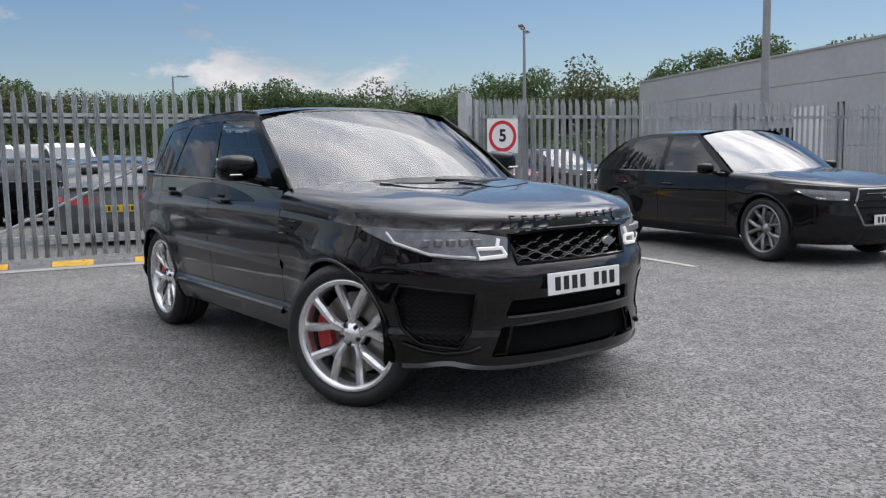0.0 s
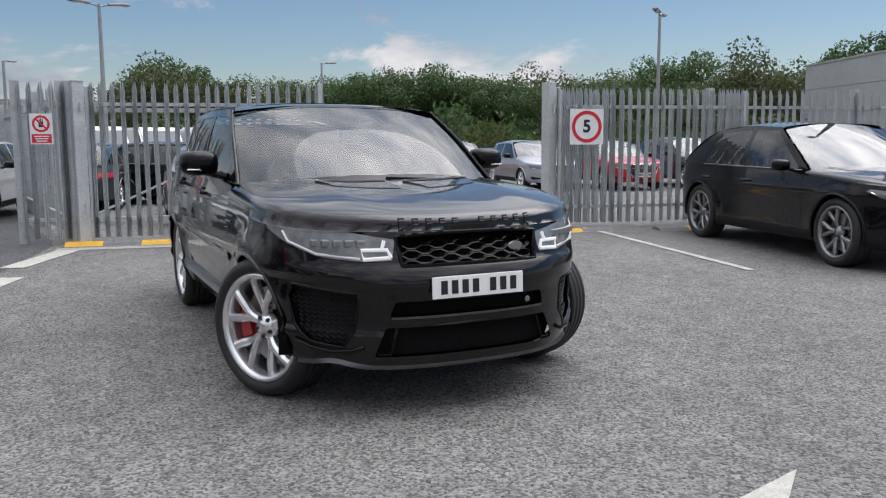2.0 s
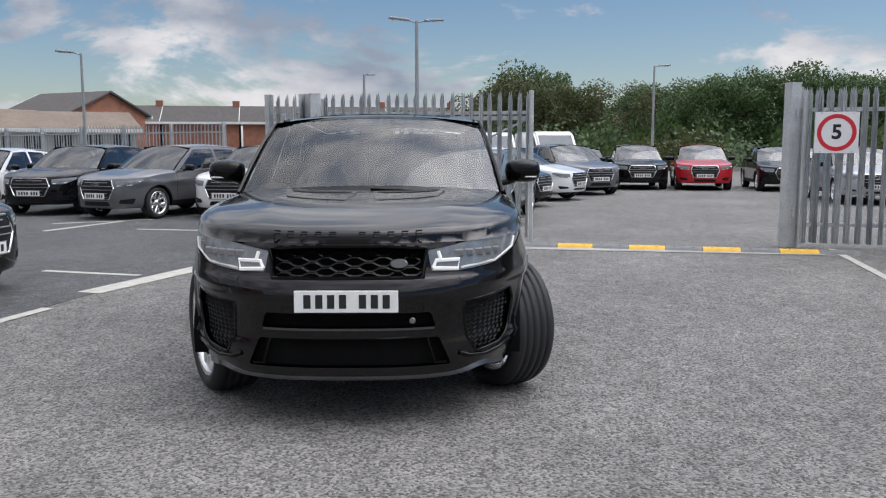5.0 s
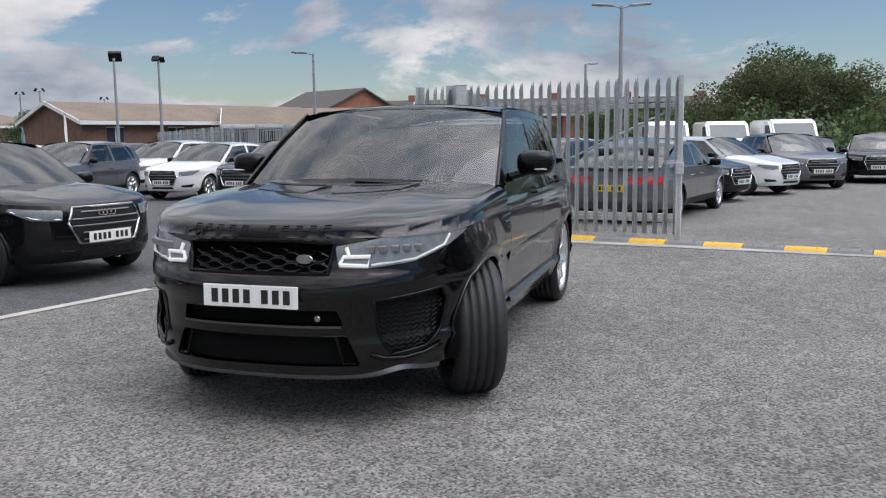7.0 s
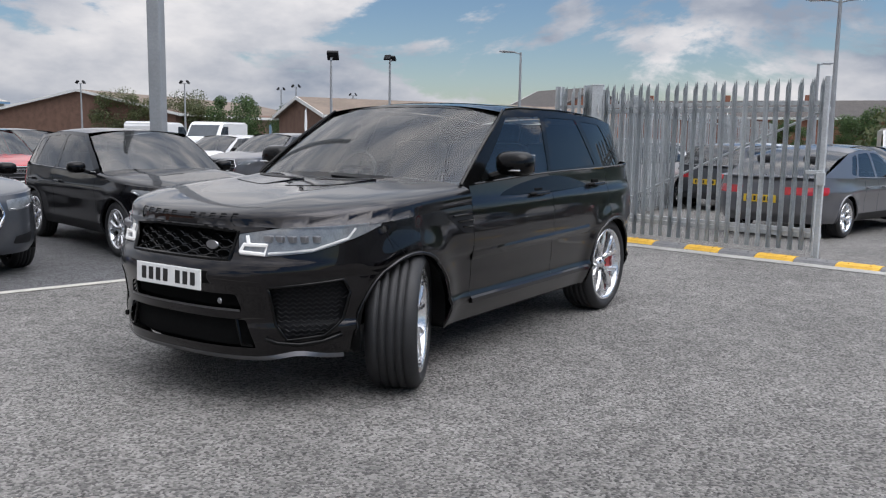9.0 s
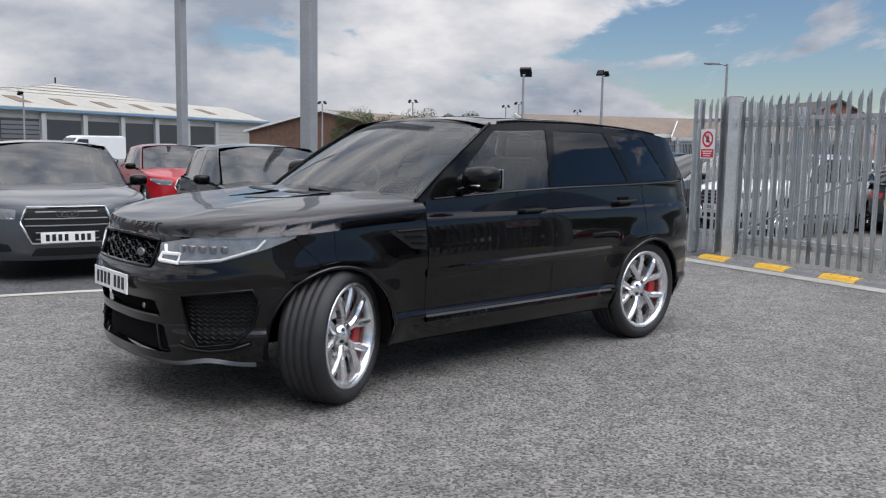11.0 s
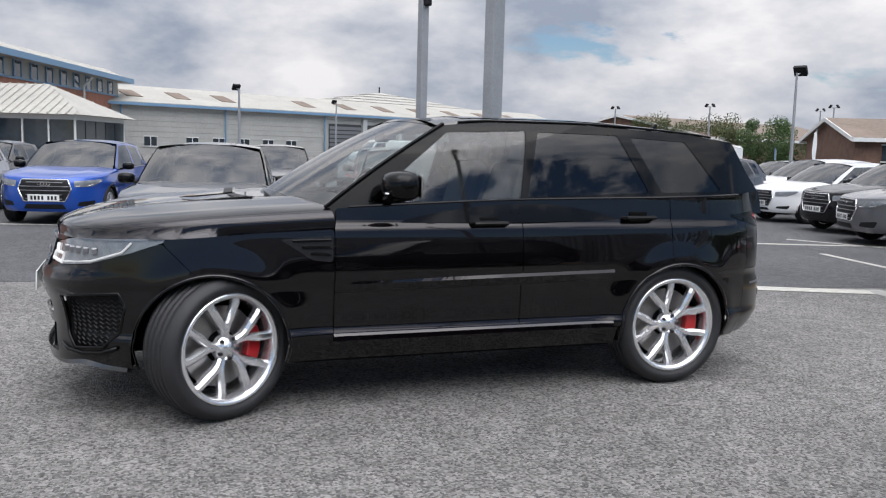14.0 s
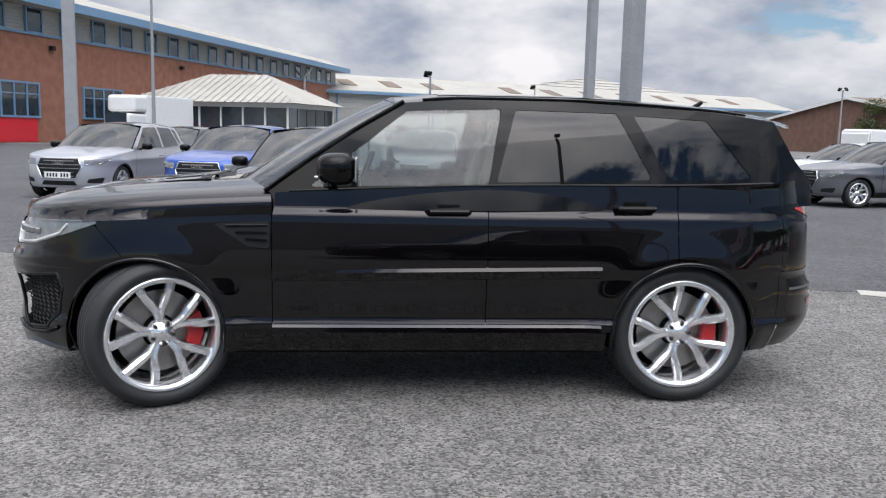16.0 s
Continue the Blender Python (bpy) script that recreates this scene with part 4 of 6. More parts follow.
def spoke(r0, r1, a, spread, w0, w1, y0, y1, th):
    """One faceted blade from hub to rim: it leaves the hub straight, then kinks out by spread."""
    bm = bmesh.new()
    rows = []
    side = 1 if spread >= 0 else -1
    for t, lean, wk in ((0.0, 0.0, 0.75), (0.25, 0.04, 0.75), (0.38, 0.22, 0.95), (0.55, 0.60, 1.15), (0.80, 0.90, 1.05), (1.0, 1.0, 1.15)):
        r = r0 + (r1 - r0) * t
        ang = a + spread * lean
        w = (w0 + (w1 - w0) * t) * wk
        y = y0 + (y1 - y0) * min(1, t * 1.3) + 0.008 * math.sin(math.pi * t)
        c, n = Vector((math.cos(ang), 0, math.sin(ang))), Vector((-math.sin(ang), 0, math.cos(ang)))
        rows.append([bm.verts.new(c * r + n * k * side + Vector((0, yy, 0))) for k, yy in ((-w / 2, y - th), (-w / 2, y - 0.016), (-w * 0.30, y - 0.001), (w * 0.16, y), (w / 2, y - 0.013), (w / 2, y - th))])
    for p, q in zip(rows, rows[1:]):
        for k in range(5):
            bm.faces.new((p[k], p[k + 1], q[k + 1], q[k]))
        bm.faces.new((p[5], p[0], q[0], q[5]))
    bmesh.ops.recalc_face_normals(bm, faces=bm.faces)
    return bm


def join(*bms):
    out = bms[0]
    for b in bms[1:]:
        me = bpy.data.meshes.new("tmp")
        b.to_mesh(me)
        out.from_mesh(me)
        bpy.data.meshes.remove(me)
        b.free()
    return out


def wheel_kit(r, rim, w, spokes, style, material):
    """Meshes of one wheel whose face looks along +y."""
    kit = {"tyre": mesh_of("tyre", lathe(tyre_profile(r, rim, w), 64), M_TYRE, True)}
    h = w / 2
    kit["rim"] = mesh_of("rim", lathe([(rim + 0.004, -h * 0.8), (rim - 0.012, -h * 0.6), (rim - 0.03, h * 0.1), (rim - 0.026, h * 0.78), (rim - 0.006, h * 0.94), (rim + 0.01, h * 0.9), (rim + 0.008, h * 0.75)], 56), material, True)
    kit["spokes"] = []
    face = h * 0.78
    for i in range(spokes):
        a = 2 * math.pi * i / spokes + math.pi / 2
        if style == "split":
            b = join(spoke(0.05, rim - 0.012, a - 0.11, -0.205, 0.042, 0.042, face - 0.03, face, 0.045), spoke(0.05, rim - 0.012, a + 0.11, 0.205, 0.042, 0.042, face - 0.03, face, 0.045))
        else:
            b = spoke(0.05, rim - 0.015, a, 0.0, 0.045, 0.05, face - 0.03, face, 0.04)
        kit["spokes"].append(mesh_of("spoke", b, material))
    kit["cap"] = mesh_of("centre_cap", lathe([(0.0, face - 0.012), (0.03, face - 0.014), (0.036, face - 0.02), (0.07, face - 0.03), (0.075, face - 0.07)], 28), material, True)
    kit["bolts"] = mesh_of("wheel_nut", lathe([(0.0, 0.016), (0.010, 0.016), (0.013, 0)], 8), M_RIM_DARK)
    kit["disc"] = mesh_of("brake_disc", lathe([(0.06, -0.01), (rim * 0.74, -0.01), (rim * 0.74, 0.012), (0.06, 0.012)], 40, closed=True), M_DISC)
    kit["drum"] = mesh_of("hub", lathe([(0, 0.02), (0.09, 0.02), (0.09, -0.06), (0.2, -0.08), (rim - 0.04, -0.09)], 28), M_MATTE)
    kit["face"] = face
    return kit


def put_wheel(kit, root, x, y, z, turn, caliper=False, roll=0.0, bolts=True):
    """Fits a wheel; turn is the steering angle, faces left for y above nought."""
    base = pose(x, y, z, 0, 0, turn + (0 if y > 0 else 180))
    spin = pose(0, 0, 0, 0, roll)
    t = again("wheel", kit["tyre"], root, base)
    for name in ("rim", "cap", "drum", "disc"):
        again({"cap": "centre_cap", "drum": "hub", "disc": "brake_disc"}.get(name, name), kit[name], t, spin)
    for s in kit["spokes"]:
        again("spoke", s, t, spin)
    if bolts:
        for i in range(5):
            a = 2 * math.pi * (i + 0.5) / 5 + math.pi / 2
            again("wheel_nut", kit["bolts"], t, spin @ pose(0.055 * math.cos(a), kit["face"] - 0.03, 0.055 * math.sin(a)))
    if caliper:
        arc = lin(-0.46, 0.46, 8)
        bm = prism([(0.226 * math.cos(a), 0.226 * math.sin(a)) for a in arc] + [(0.145 * math.cos(a), 0.145 * math.sin(a)) for a in arc[::-1]], "y", -0.033, 0.043)
        bmesh.ops.bevel(bm, geom=list(bm.edges), offset=0.006, segments=1, affect="EDGES")
        side = 1 if y > 0 else -1
        bmesh.ops.transform(bm, matrix=Matrix.Rotation(0 if side < 0 else math.pi, 4, "Y") @ pose(0, 0.02, 0), verts=bm.verts)
        part("brake_caliper", bm, M_CALIPER, t, "red brake caliper")
    return t


class Body:
    """The shape of one kind of car, as functions of a few lengths."""

    def __init__(self, xf, xr, hw, xcf, xcr, nf, nr, wf, wr, wz, arch, flare, front, side, rear, zh, hood, hood_m, hood_k, bulge, cowl_side, cowl_mid, belt, gy, gz, tumble, a_low, a_high, roof_front, screen_low, roof, roof_edge):
        self.xf = xf
        self.xr = xr
        self.hw = hw
        self.xcf = xcf
        self.xcr = xcr
        self.nf = nf
        self.nr = nr
        self.wf = wf
        self.wr = wr
        self.wz = wz
        self.arch = arch
        self.flare = flare
        self.front = front
        self.side = side
        self.rear = rear
        self.zh = zh
        self.hood = hood
        self.hood_m = hood_m
        self.hood_k = hood_k
        self.bulge = bulge
        self.cowl_side = cowl_side
        self.cowl_mid = cowl_mid
        self.belt = belt
        self.gy = gy
        self.gz = gz
        self.tumble = tumble
        self.a_low = a_low
        self.a_high = a_high
        self.roof_front = roof_front
        self.screen_low = screen_low
        self.roof = roof
        self.roof_edge = roof_edge
        self.at, self.lx, self.ly, self.half = make_plan(self.xf, self.xr, self.hw, self.xcf, self.xcr, self.nf, self.nr)

    def skin(self, l, z, sink=0.0):
        x, y, nx, ny = self.at(l)
        d = (self.front(z) if nx > 0 else self.rear(z)) * nx * nx + self.side(z) * ny * ny + sink
        if abs(ny) > 0.3:
            for wx in (self.wf, self.wr):
                q = math.hypot(x - wx, z - self.wz) - self.arch
                if q > -0.2:
                    d -= self.flare * ny * ny * math.exp(-((q - 0.01) / 0.10) ** 2)
        return (x - nx * d, y - ny * d, z)

    def top(self, x):
        return self.zh(x) if x > self.cowl_side else self.belt(x) - 0.012

    def arches(self, l, z):
        x = self.at(l)[0]
        return max(self.arch - math.hypot(x - self.wf, z - self.wz), self.arch - math.hypot(x - self.wr, z - self.wz))

    def hood_point(self, l, e, lift=0.0):
        x, y, nx, ny = self.at(l)
        px, py, _ = self.skin(l, self.zh(x))
        sx = self.cowl_mid + (px - self.cowl_side) * self.hood_k
        qx, qy = px + (sx - px) * e, py * (1 - e)
        w = self.hw - self.side(self.zh(qx))
        xfr = self.xf - self.front(self.zh(self.xf))
        q = ((abs(qy) / w) ** 2.6 + (max(0.0, qx - self.xcf) / (xfr - self.xcf)) ** 2.6) ** (1 / 2.6)
        q = min(q, 1.0) if e > 0 else 1.0
        zh = self.zh(x) + (self.zh(qx) - self.zh(x)) * e
        z = zh + (self.hood(qx) - zh) * max(0.0, 1 - q ** self.hood_m) ** (1 / self.hood_m)
        z += self.bulge * math.exp(-((abs(qy) - 0.5) / 0.13) ** 2) * min(1, max(0, (1 - q) * 5))
        return (qx, qy, z + lift)

    def hood_at(self, x, y, lift=0.0):
        w = self.hw - self.side(self.zh(x))
        e = 1 - abs(y) / w
        px = (x - e * (self.cowl_mid - self.cowl_side * self.hood_k)) / ((1 - e) + self.hood_k * e)
        l = self.lx(px)
        return self.hood_point(l if y > 0 else -l, e, lift)

    def glass_y(self, x, z):
        return self.gy(x) - self.tumble * (z - self.gz) - 0.35 * max(0.0, z - self.gz - 0.25) ** 2

    def pillar(self, v):
        (x0, z0), (x1, z1) = self.a_low, self.a_high
        x, z = x0 + (x1 - x0) * v, z0 + (z1 - z0) * v + 0.02 * math.sin(math.pi * v)
        return x, self.glass_y(x, z), z

    def screen(self, yh, v, lift=0.0):
        x, y, z = self.pillar(v)
        cx = self.cowl_mid + (self.roof_front - self.cowl_mid) * v
        cz = self.screen_low + (self.roof(self.roof_front) - self.screen_low) * v + 0.03 * math.sin(math.pi * v)
        k = 1 - abs(yh) ** 2.2
        return (x + (cx - x) * k + lift * 0.5, y * yh, z + (cz - z) * k + lift)

    def roof_point(self, x, yh):
        ze = self.roof_edge(x)
        w = self.glass_y(x, ze)
        k = 1 - abs(yh) ** 2.6
        return (x, w * yh, ze + (self.roof(x) - ze) * k)


def car_interior(b, root, grey=False, rhd=-1):
    xs = (b.a_high[0] - 0.35, b.a_high[0] - 1.25)
    for i, x in enumerate(xs):
        for s in (-1, 1):
            bm = bmesh.new()
            box(bm, x + 0.1, s * 0.38, b.gz - 0.42, 0.5, 0.5, 0.2, bevel=0.05)
            box(bm, 0, 0, 0, 0.16, 0.48, 0.66, bevel=0.06, m=pose(x - 0.2, s * 0.38, b.gz - 0.1, 0, -16))
            box(bm, 0, 0, 0, 0.1, 0.27, 0.18, bevel=0.04, m=pose(x - 0.33, s * 0.38, b.gz + 0.28, 0, -12))
            part("seat", bm, M_CABIN_GREY if grey else M_CABIN, root)
    dx = b.cowl_mid - 0.30
    bm = box(bmesh.new(), dx - 0.1, 0, b.gz - 0.16, 0.55, b.hw * 1.62, 0.24, bevel=0.07)
    part("dashboard", bm, M_CABIN, root)
    ring = []
    c = Vector((dx - 0.42, rhd * 0.38, b.gz - 0.03))
    bm = bmesh.new()
    for i in range(25):
        a = 2 * math.pi * i / 24
        ring.append(c + Matrix.Rotation(radians(-24), 3, "Y") @ Vector((0, 0.185 * math.cos(a), 0.185 * math.sin(a))))
    tube(bm, ring, 0.016, 6)
    box(bm, c.x + 0.02, c.y, c.z, 0.05, 0.16, 0.08, bevel=0.015)
    box(bm, c.x + 0.02, c.y, c.z, 0.02, 0.36, 0.03)
    part("steering_wheel", bm, M_CABIN, root)
    part("mirror_inside", box(bmesh.new(), b.a_high[0] + 0.17, 0, b.roof(b.roof_front) - 0.12, 0.04, 0.24, 0.07, bevel=0.015), M_DARK, root)
    part("floor_pan", boxes(((b.wf + b.wr) / 2, 0, 0.36, (b.wf - b.wr) - 0.9, b.hw * 1.78, 0.18), (b.wf + 0.1, 0, 0.42, 0.95, 1.0, 0.24), (b.wr - 0.1, 0, 0.42, 1.1, 1.0, 0.24)), M_MATTE, root)


def window_sheet(b, poly, sink=0.004, n=26):
    xs, zs = [p[0] for p in poly], [p[1] for p in poly]

    def build(s):
        bm = sheet(lambda x, z: (x, s * (b.glass_y(x, z) - sink), z), lin(min(xs), max(xs), n), lin(min(zs), max(zs), 16), lambda x, z: poly_sdf(poly, x, z))
        if s > 0:
            bmesh.ops.reverse_faces(bm, faces=bm.faces)
        return bm

    return build


def side_frame(b, outline, holes, s, nx=110, nz=34):
    xs, zs = [p[0] for p in outline], [p[1] for p in outline]

    def cut(x, z):
        return max(poly_sdf(outline, x, z), *[-poly_sdf(h, x, z) for h in holes])

    return sheet(lambda x, z: (x, s * b.glass_y(x, z), z), lin(min(xs), max(xs), nx), lin(min(zs), max(zs), nz), cut)


def skin_range(b, l0, l1, n, z0, z1, m, cut, sink=0.0):
    return sheet(lambda l, z: b.skin(l, z, sink), lin(l0, l1, n), lin(z0, z1, m), cut)


def on_skin(b, pts, sink=-0.006):
    return [b.skin(l, z, sink) for l, z in pts]


def wheel_well(b, x, s, root):
    pts = lin(-12, 192, 22)
    bm = sheet(lambda a, y: (x + (b.arch + 0.01) * math.cos(radians(a)), s * y, b.wz + (b.arch + 0.01) * math.sin(radians(a))), pts, [b.hw - 0.45, b.hw - 0.2, b.hw - 0.05])
    sheet(lambda a, r: (x + r * math.cos(radians(a)), s * (b.hw - 0.45), b.wz + r * math.sin(radians(a))), pts, [0.0, b.arch + 0.01], bm=bm)
    return part("wheel_well", bm, M_MATTE, root, smooth=True)


def plate(root, centre, normal_turn, tilt, material, w=0.52, h=0.111):
    """A number plate whose characters are plain dark bars."""
    m = Matrix.Translation(centre) @ Matrix.Rotation(radians(normal_turn), 4, "Z") @ Matrix.Rotation(radians(-tilt), 4, "Y")
    p = part("number_plate", box(bmesh.new(), 0, 0, 0, 0.008, w, h, bevel=0.003, m=m), material, root)
    x = -w * 0.43
    for i in range(7):
        k = 0.058 * w / 0.52
        if i == 4:
            x += 0.04 * w / 0.52
        part("character_bar", box(bmesh.new(), 0.0052, x + k / 2, 0, 0.002, k * 0.62, h * 0.62, m=m), M_INK, p)
        x += k * 1.02
    return p


def hood_bm(b, n=44, m=26, lift=0.0):
    l1 = b.lx(b.cowl_side)
    return sheet(lambda l, e: b.hood_point(l, e * e, lift), lin(-l1, l1, 2 * n), lin(0, 1, m))


def mirror_shell(s, x, y, z, k=1.0):
    bm = bmesh.new()
    bmesh.ops.create_uvsphere(bm, u_segments=18, v_segments=10, radius=1.0)
    for v in bm.verts:
        q = v.co
        f = lambda t, e: math.copysign(abs(t) ** e, t)
        v.co = Vector((x + k * f(q.x, 0.75) * (0.12 if q.x > 0 else 0.075), y + s * k * f(q.y, 0.7) * 0.125, z + k * f(q.z, 0.62) * 0.082))
    return bm


# ---- the black sports utility vehicle ----
def build_main():
    b = Body(xf=2.338, xr=-2.45, hw=0.965, xcf=1.28, xcr=-1.50, nf=2.65, nr=3.0, wf=1.435, wr=-1.455, wz=0.385, arch=0.402, flare=0.022,
             front=curve((0.24, 0.10), (0.29, 0.035), (0.34, 0.03), (0.47, 0.045), (0.60, 0.03), (0.70, 0.0), (0.775, 0.025), (0.80, 0.045), (0.95, 0.09), (1.05, 0.14)),
             side=curve((0.25, 0.10), (0.34, 0.055), (0.40, 0.03), (0.43, 0.018), (0.455, 0.022), (0.47, 0.034), (0.60, 0.022), (0.715, 0.020), (0.735, 0.004), (0.80, 0.0), (0.95, 0.010), (1.035, 0.024), (1.055, 0.036), (1.20, 0.062)),
             rear=curve((0.28, 0.14), (0.36, 0.05), (0.5, 0.0), (0.62, 0.01), (0.72, 0.05), (0.95, 0.06), (1.12, 0.10), (1.25, 0.16)),
             zh=curve((0.6, 1.035), (1.2, 1.008), (1.62, 0.98), (2.0, 0.962), (2.4, 0.962)),
             hood=curve((0.6, 1.19), (1.0, 1.172), (1.4, 1.148), (1.8, 1.116), (2.1, 1.082), (2.22, 1.068), (2.33, 1.052)), hood_m=4.4, hood_k=0.72, bulge=0.010,
             cowl_side=0.787, cowl_mid=1.05, belt=curve((-2.25, 1.248), (-1.4, 1.218), (-0.38, 1.200), (0.80, 1.15)),
             gy=curve((-2.3, 0.70), (-1.9, 0.82), (-1.2, 0.885), (-0.4, 0.905), (0.4, 0.892), (0.9, 0.865)), gz=1.18, tumble=0.30,
             a_low=(0.85, 1.115), a_high=(0.095, 1.622), roof_front=0.155, screen_low=1.168,
             roof=curve((-2.1, 1.618), (-1.6, 1.672), (-0.8, 1.702), (-0.2, 1.697), (0.18, 1.668)),
             roof_edge=curve((-2.1, 1.565), (-1.6, 1.618), (-0.8, 1.650), (-0.2, 1.646), (0.11, 1.620)))
    root = thing("sports_utility_vehicle", "glossy black sports utility vehicle with silver alloys and steered front wheels", "car", pose(0, 0, 0))
    paint = M_BLACK_PAINT
    lf = b.lx(1.50)

    def low(x):
        return 0.285

    def face_y(l):
        return abs(b.at(l)[1])

    def base(l, z):
        x = b.at(l)[0]
        return max(b.arches(l, z), z - b.top(x), low(x) - z)

    # openings of the nose, in (distance along it, height)
    head = [(0.445, 0.815), (0.60, 0.812), (0.86, 0.835), (b.lx(1.85), 0.90), (b.lx(1.63), 0.976), (b.lx(1.78), 0.982), (0.70, 0.965), (0.43, 0.925)]
    grill = [(-0.395, 0.79), (0.395, 0.79), (0.43, 0.935), (0.2, 0.948), (-0.2, 0.948), (-0.43, 0.935)]
    upper_slot = [(-0.465, 0.535), (0.465, 0.535), (0.435, 0.612), (-0.435, 0.612)]
    lower = [(-0.55, 0.332), (0.55, 0.332), (0.485, 0.478), (-0.485, 0.478)]
    duct = [(b.ly(0.60), 0.655), (b.ly(0.865), 0.69), (b.ly(0.88), 0.62), (b.ly(0.865), 0.48), (b.ly(0.815), 0.395), (b.ly(0.68), 0.375), (b.ly(0.63), 0.46)]

    def mirrored(p):
        return [(-a, z) for a, z in p]

    openings = [grill, upper_slot, lower, head, mirrored(head), duct, mirrored(duct)]

    def bumper_cut(l, z):
        x = b.at(l)[0]
        seam = 1.525 + 1.0 * max(0.0, min(z, 0.95) - 0.79)
        return max(base(l, z), seam - x, *[-poly_sdf(o, l, z) for o in openings])

    part("front_bumper", skin_range(b, -lf, lf, 190, 0.285, 0.99, 56, bumper_cut), paint, root, smooth=True)
    for o in (upper_slot, lower):
        part("bumper_mesh", skin_range(b, -0.6, 0.6, 60, min(p[1] for p in o), max(p[1] for p in o), 10, lambda l, z: poly_sdf(o, l, z) - 0.02, 0.05), M_MATTE, root)
    part("trim_strip", skin_range(b, -0.455, 0.455, 40, 0.522, 0.534, 3, None, -0.006), M_SATIN_DARK, root, "satin grey trim strip")
    for s in (1, -1):
        d = duct if s > 0 else mirrored(duct)
        part("duct_mesh", skin_range(b, min(p[0] for p in d) - 0.08, max(p[0] for p in d) + 0.08, 24, 0.34, 0.76, 20, lambda l, z: poly_sdf(d, l, z) - 0.07, 0.05), M_DARK, root)
        bm = bmesh.new()
        for k in range(14):
            z = 0.375 + 0.024 * k
            pts = [(s * (b.ly(0.60) + 0.022 * j), z + 0.007 * (-1) ** j) for j in range(30)]
            pts = [p for p in pts if poly_sdf(d, *p) < 0]
            if len(pts) > 1:
                tube(bm, on_skin(b, pts, 0.03), 0.004, 4)
        part("duct_grid", bm, M_DARK, root)
        bm = bmesh.new()
        rim_line = []
        for (l0, z0), (l1, z1) in zip(d, d[1:] + d[:1]):
            rim_line += [(l0 + (l1 - l0) * t / 4, z0 + (z1 - z0) * t / 4) for t in range(4)]
        tube(bm, on_skin(b, rim_line + [rim_line[0]], 0.004), 0.010, 6)
        part("duct_frame", bm, M_GLOSS, root, smooth=True)
        part("duct_blade", tube(bmesh.new(), on_skin(b, [(s * b.ly(y), z) for y, z in ((0.585, 0.385), (0.64, 0.362), (0.73, 0.352), (0.81, 0.365), (0.86, 0.40))], -0.006), 0.013, 6), M_GLOSS, root, smooth=True)
        bm = bmesh.new()
        tube(bm, on_skin(b, [(s * 0.425, 0.475), (s * 0.44, 0.42), (s * 0.462, 0.345), (s * 0.53, 0.342)], 0.012), 0.009, 6)
        part("bumper_vane", bm, M_GLOSS, root)
        part("washer_cover", skin_range(b, s * 0.60, s * 0.72, 8, 0.765, 0.792, 3, None, -0.0025), paint, root, smooth=True)
    # splitter
    bm = sheet(lambda l, v: b.skin(l, 0.262 + 0.026 * v + 0.03 * math.exp(-((abs(l) - 0.78) / 0.13) ** 2), -0.018 + 0.02 * v), lin(-b.lx(1.89), b.lx(1.89), 120), [0, 0.5, 1])
    part("splitter", bm, M_SATIN_DARK, root, "satin grey lower splitter", smooth=True)
    bm = sheet(lambda l, v: b.skin(l, 0.250 + 0.03 * math.exp(-((abs(l) - 0.78) / 0.13) ** 2) + 0.012 * v, -0.014 + 0.10 * (1 - v)), lin(-b.lx(1.89), b.lx(1.89), 120), [0, 0.5, 1])
    part("splitter_underside", bm, M_DARK, root, smooth=True)
    part("bumper_core", skin_range(b, -b.lx(1.9), b.lx(1.9), 60, 0.29, 0.95, 10, None, 0.10), M_MATTE, root)
    # grille
    part("grille_back", skin_range(b, -0.46, 0.46, 30, 0.775, 0.955, 8, lambda l, z: poly_sdf(grill, l, z) - 0.012, 0.07), M_MATTE, root)
    g = part("grille", bmesh.new(), M_GLOSS, root)
    bm = bmesh.new()
    outline = [(l, z) for l, z in grill] + [grill[0]]
    dense = []
    for (a0, z0), (a1, z1) in zip(outline, outline[1:]):
        k = max(2, int(abs(a1 - a0) / 0.05))
        dense += [(a0 + (a1 - a0) * i / k, z0 + (z1 - z0) * i / k) for i in range(k)]
    tube(bm, on_skin(b, dense + [dense[0]], 0.002), 0.011, 6)
    bm.to_mesh(g.data)
    bm.free()
    for r in range(6):
        zc = 0.803 + 0.0255 * r
        pts = []
        k = int(0.86 / 0.0365)
        for j in range(k + 1):
            l = -0.43 + 0.86 * j / k
            ph = j % 4
            z = zc + (0.0085 if ph in (0, 1) else -0.0085) * (1 if r % 2 else -1)
            if poly_sdf(grill, l, z) < 0:
                pts.append((l, z))
        bm = bmesh.new()
        path = on_skin(b, pts, 0.018)
        for off, dep in ((0.0, 0.0), (0.003, 0.018)):
            tube(bm, [(p[0] - dep, p[1], p[2] + off) for p in path], 0.0044, 4)
        part("grille_bar", bm, M_GLOSS, g)
    badge = part("badge", bmesh.new(), M_SATIN, root, "small silver oval badge")
    bm = lathe([(0, 0.006), (0.9, 0.006), (1.0, 0.0)], 28)
    bmesh.ops.transform(bm, matrix=Matrix.Translation(Vector(b.skin(0.27, 0.862, -0.006))) @ Matrix.Rotation(radians(-90 + 2), 4, "Z") @ Matrix.Diagonal((0.045, 1, 0.024, 1)), verts=bm.verts)
    bm.to_mesh(badge.data)
    bm.free()
    emblem = part("emblem", bmesh.new(), M_SATIN, root, "tiny round silver emblem")
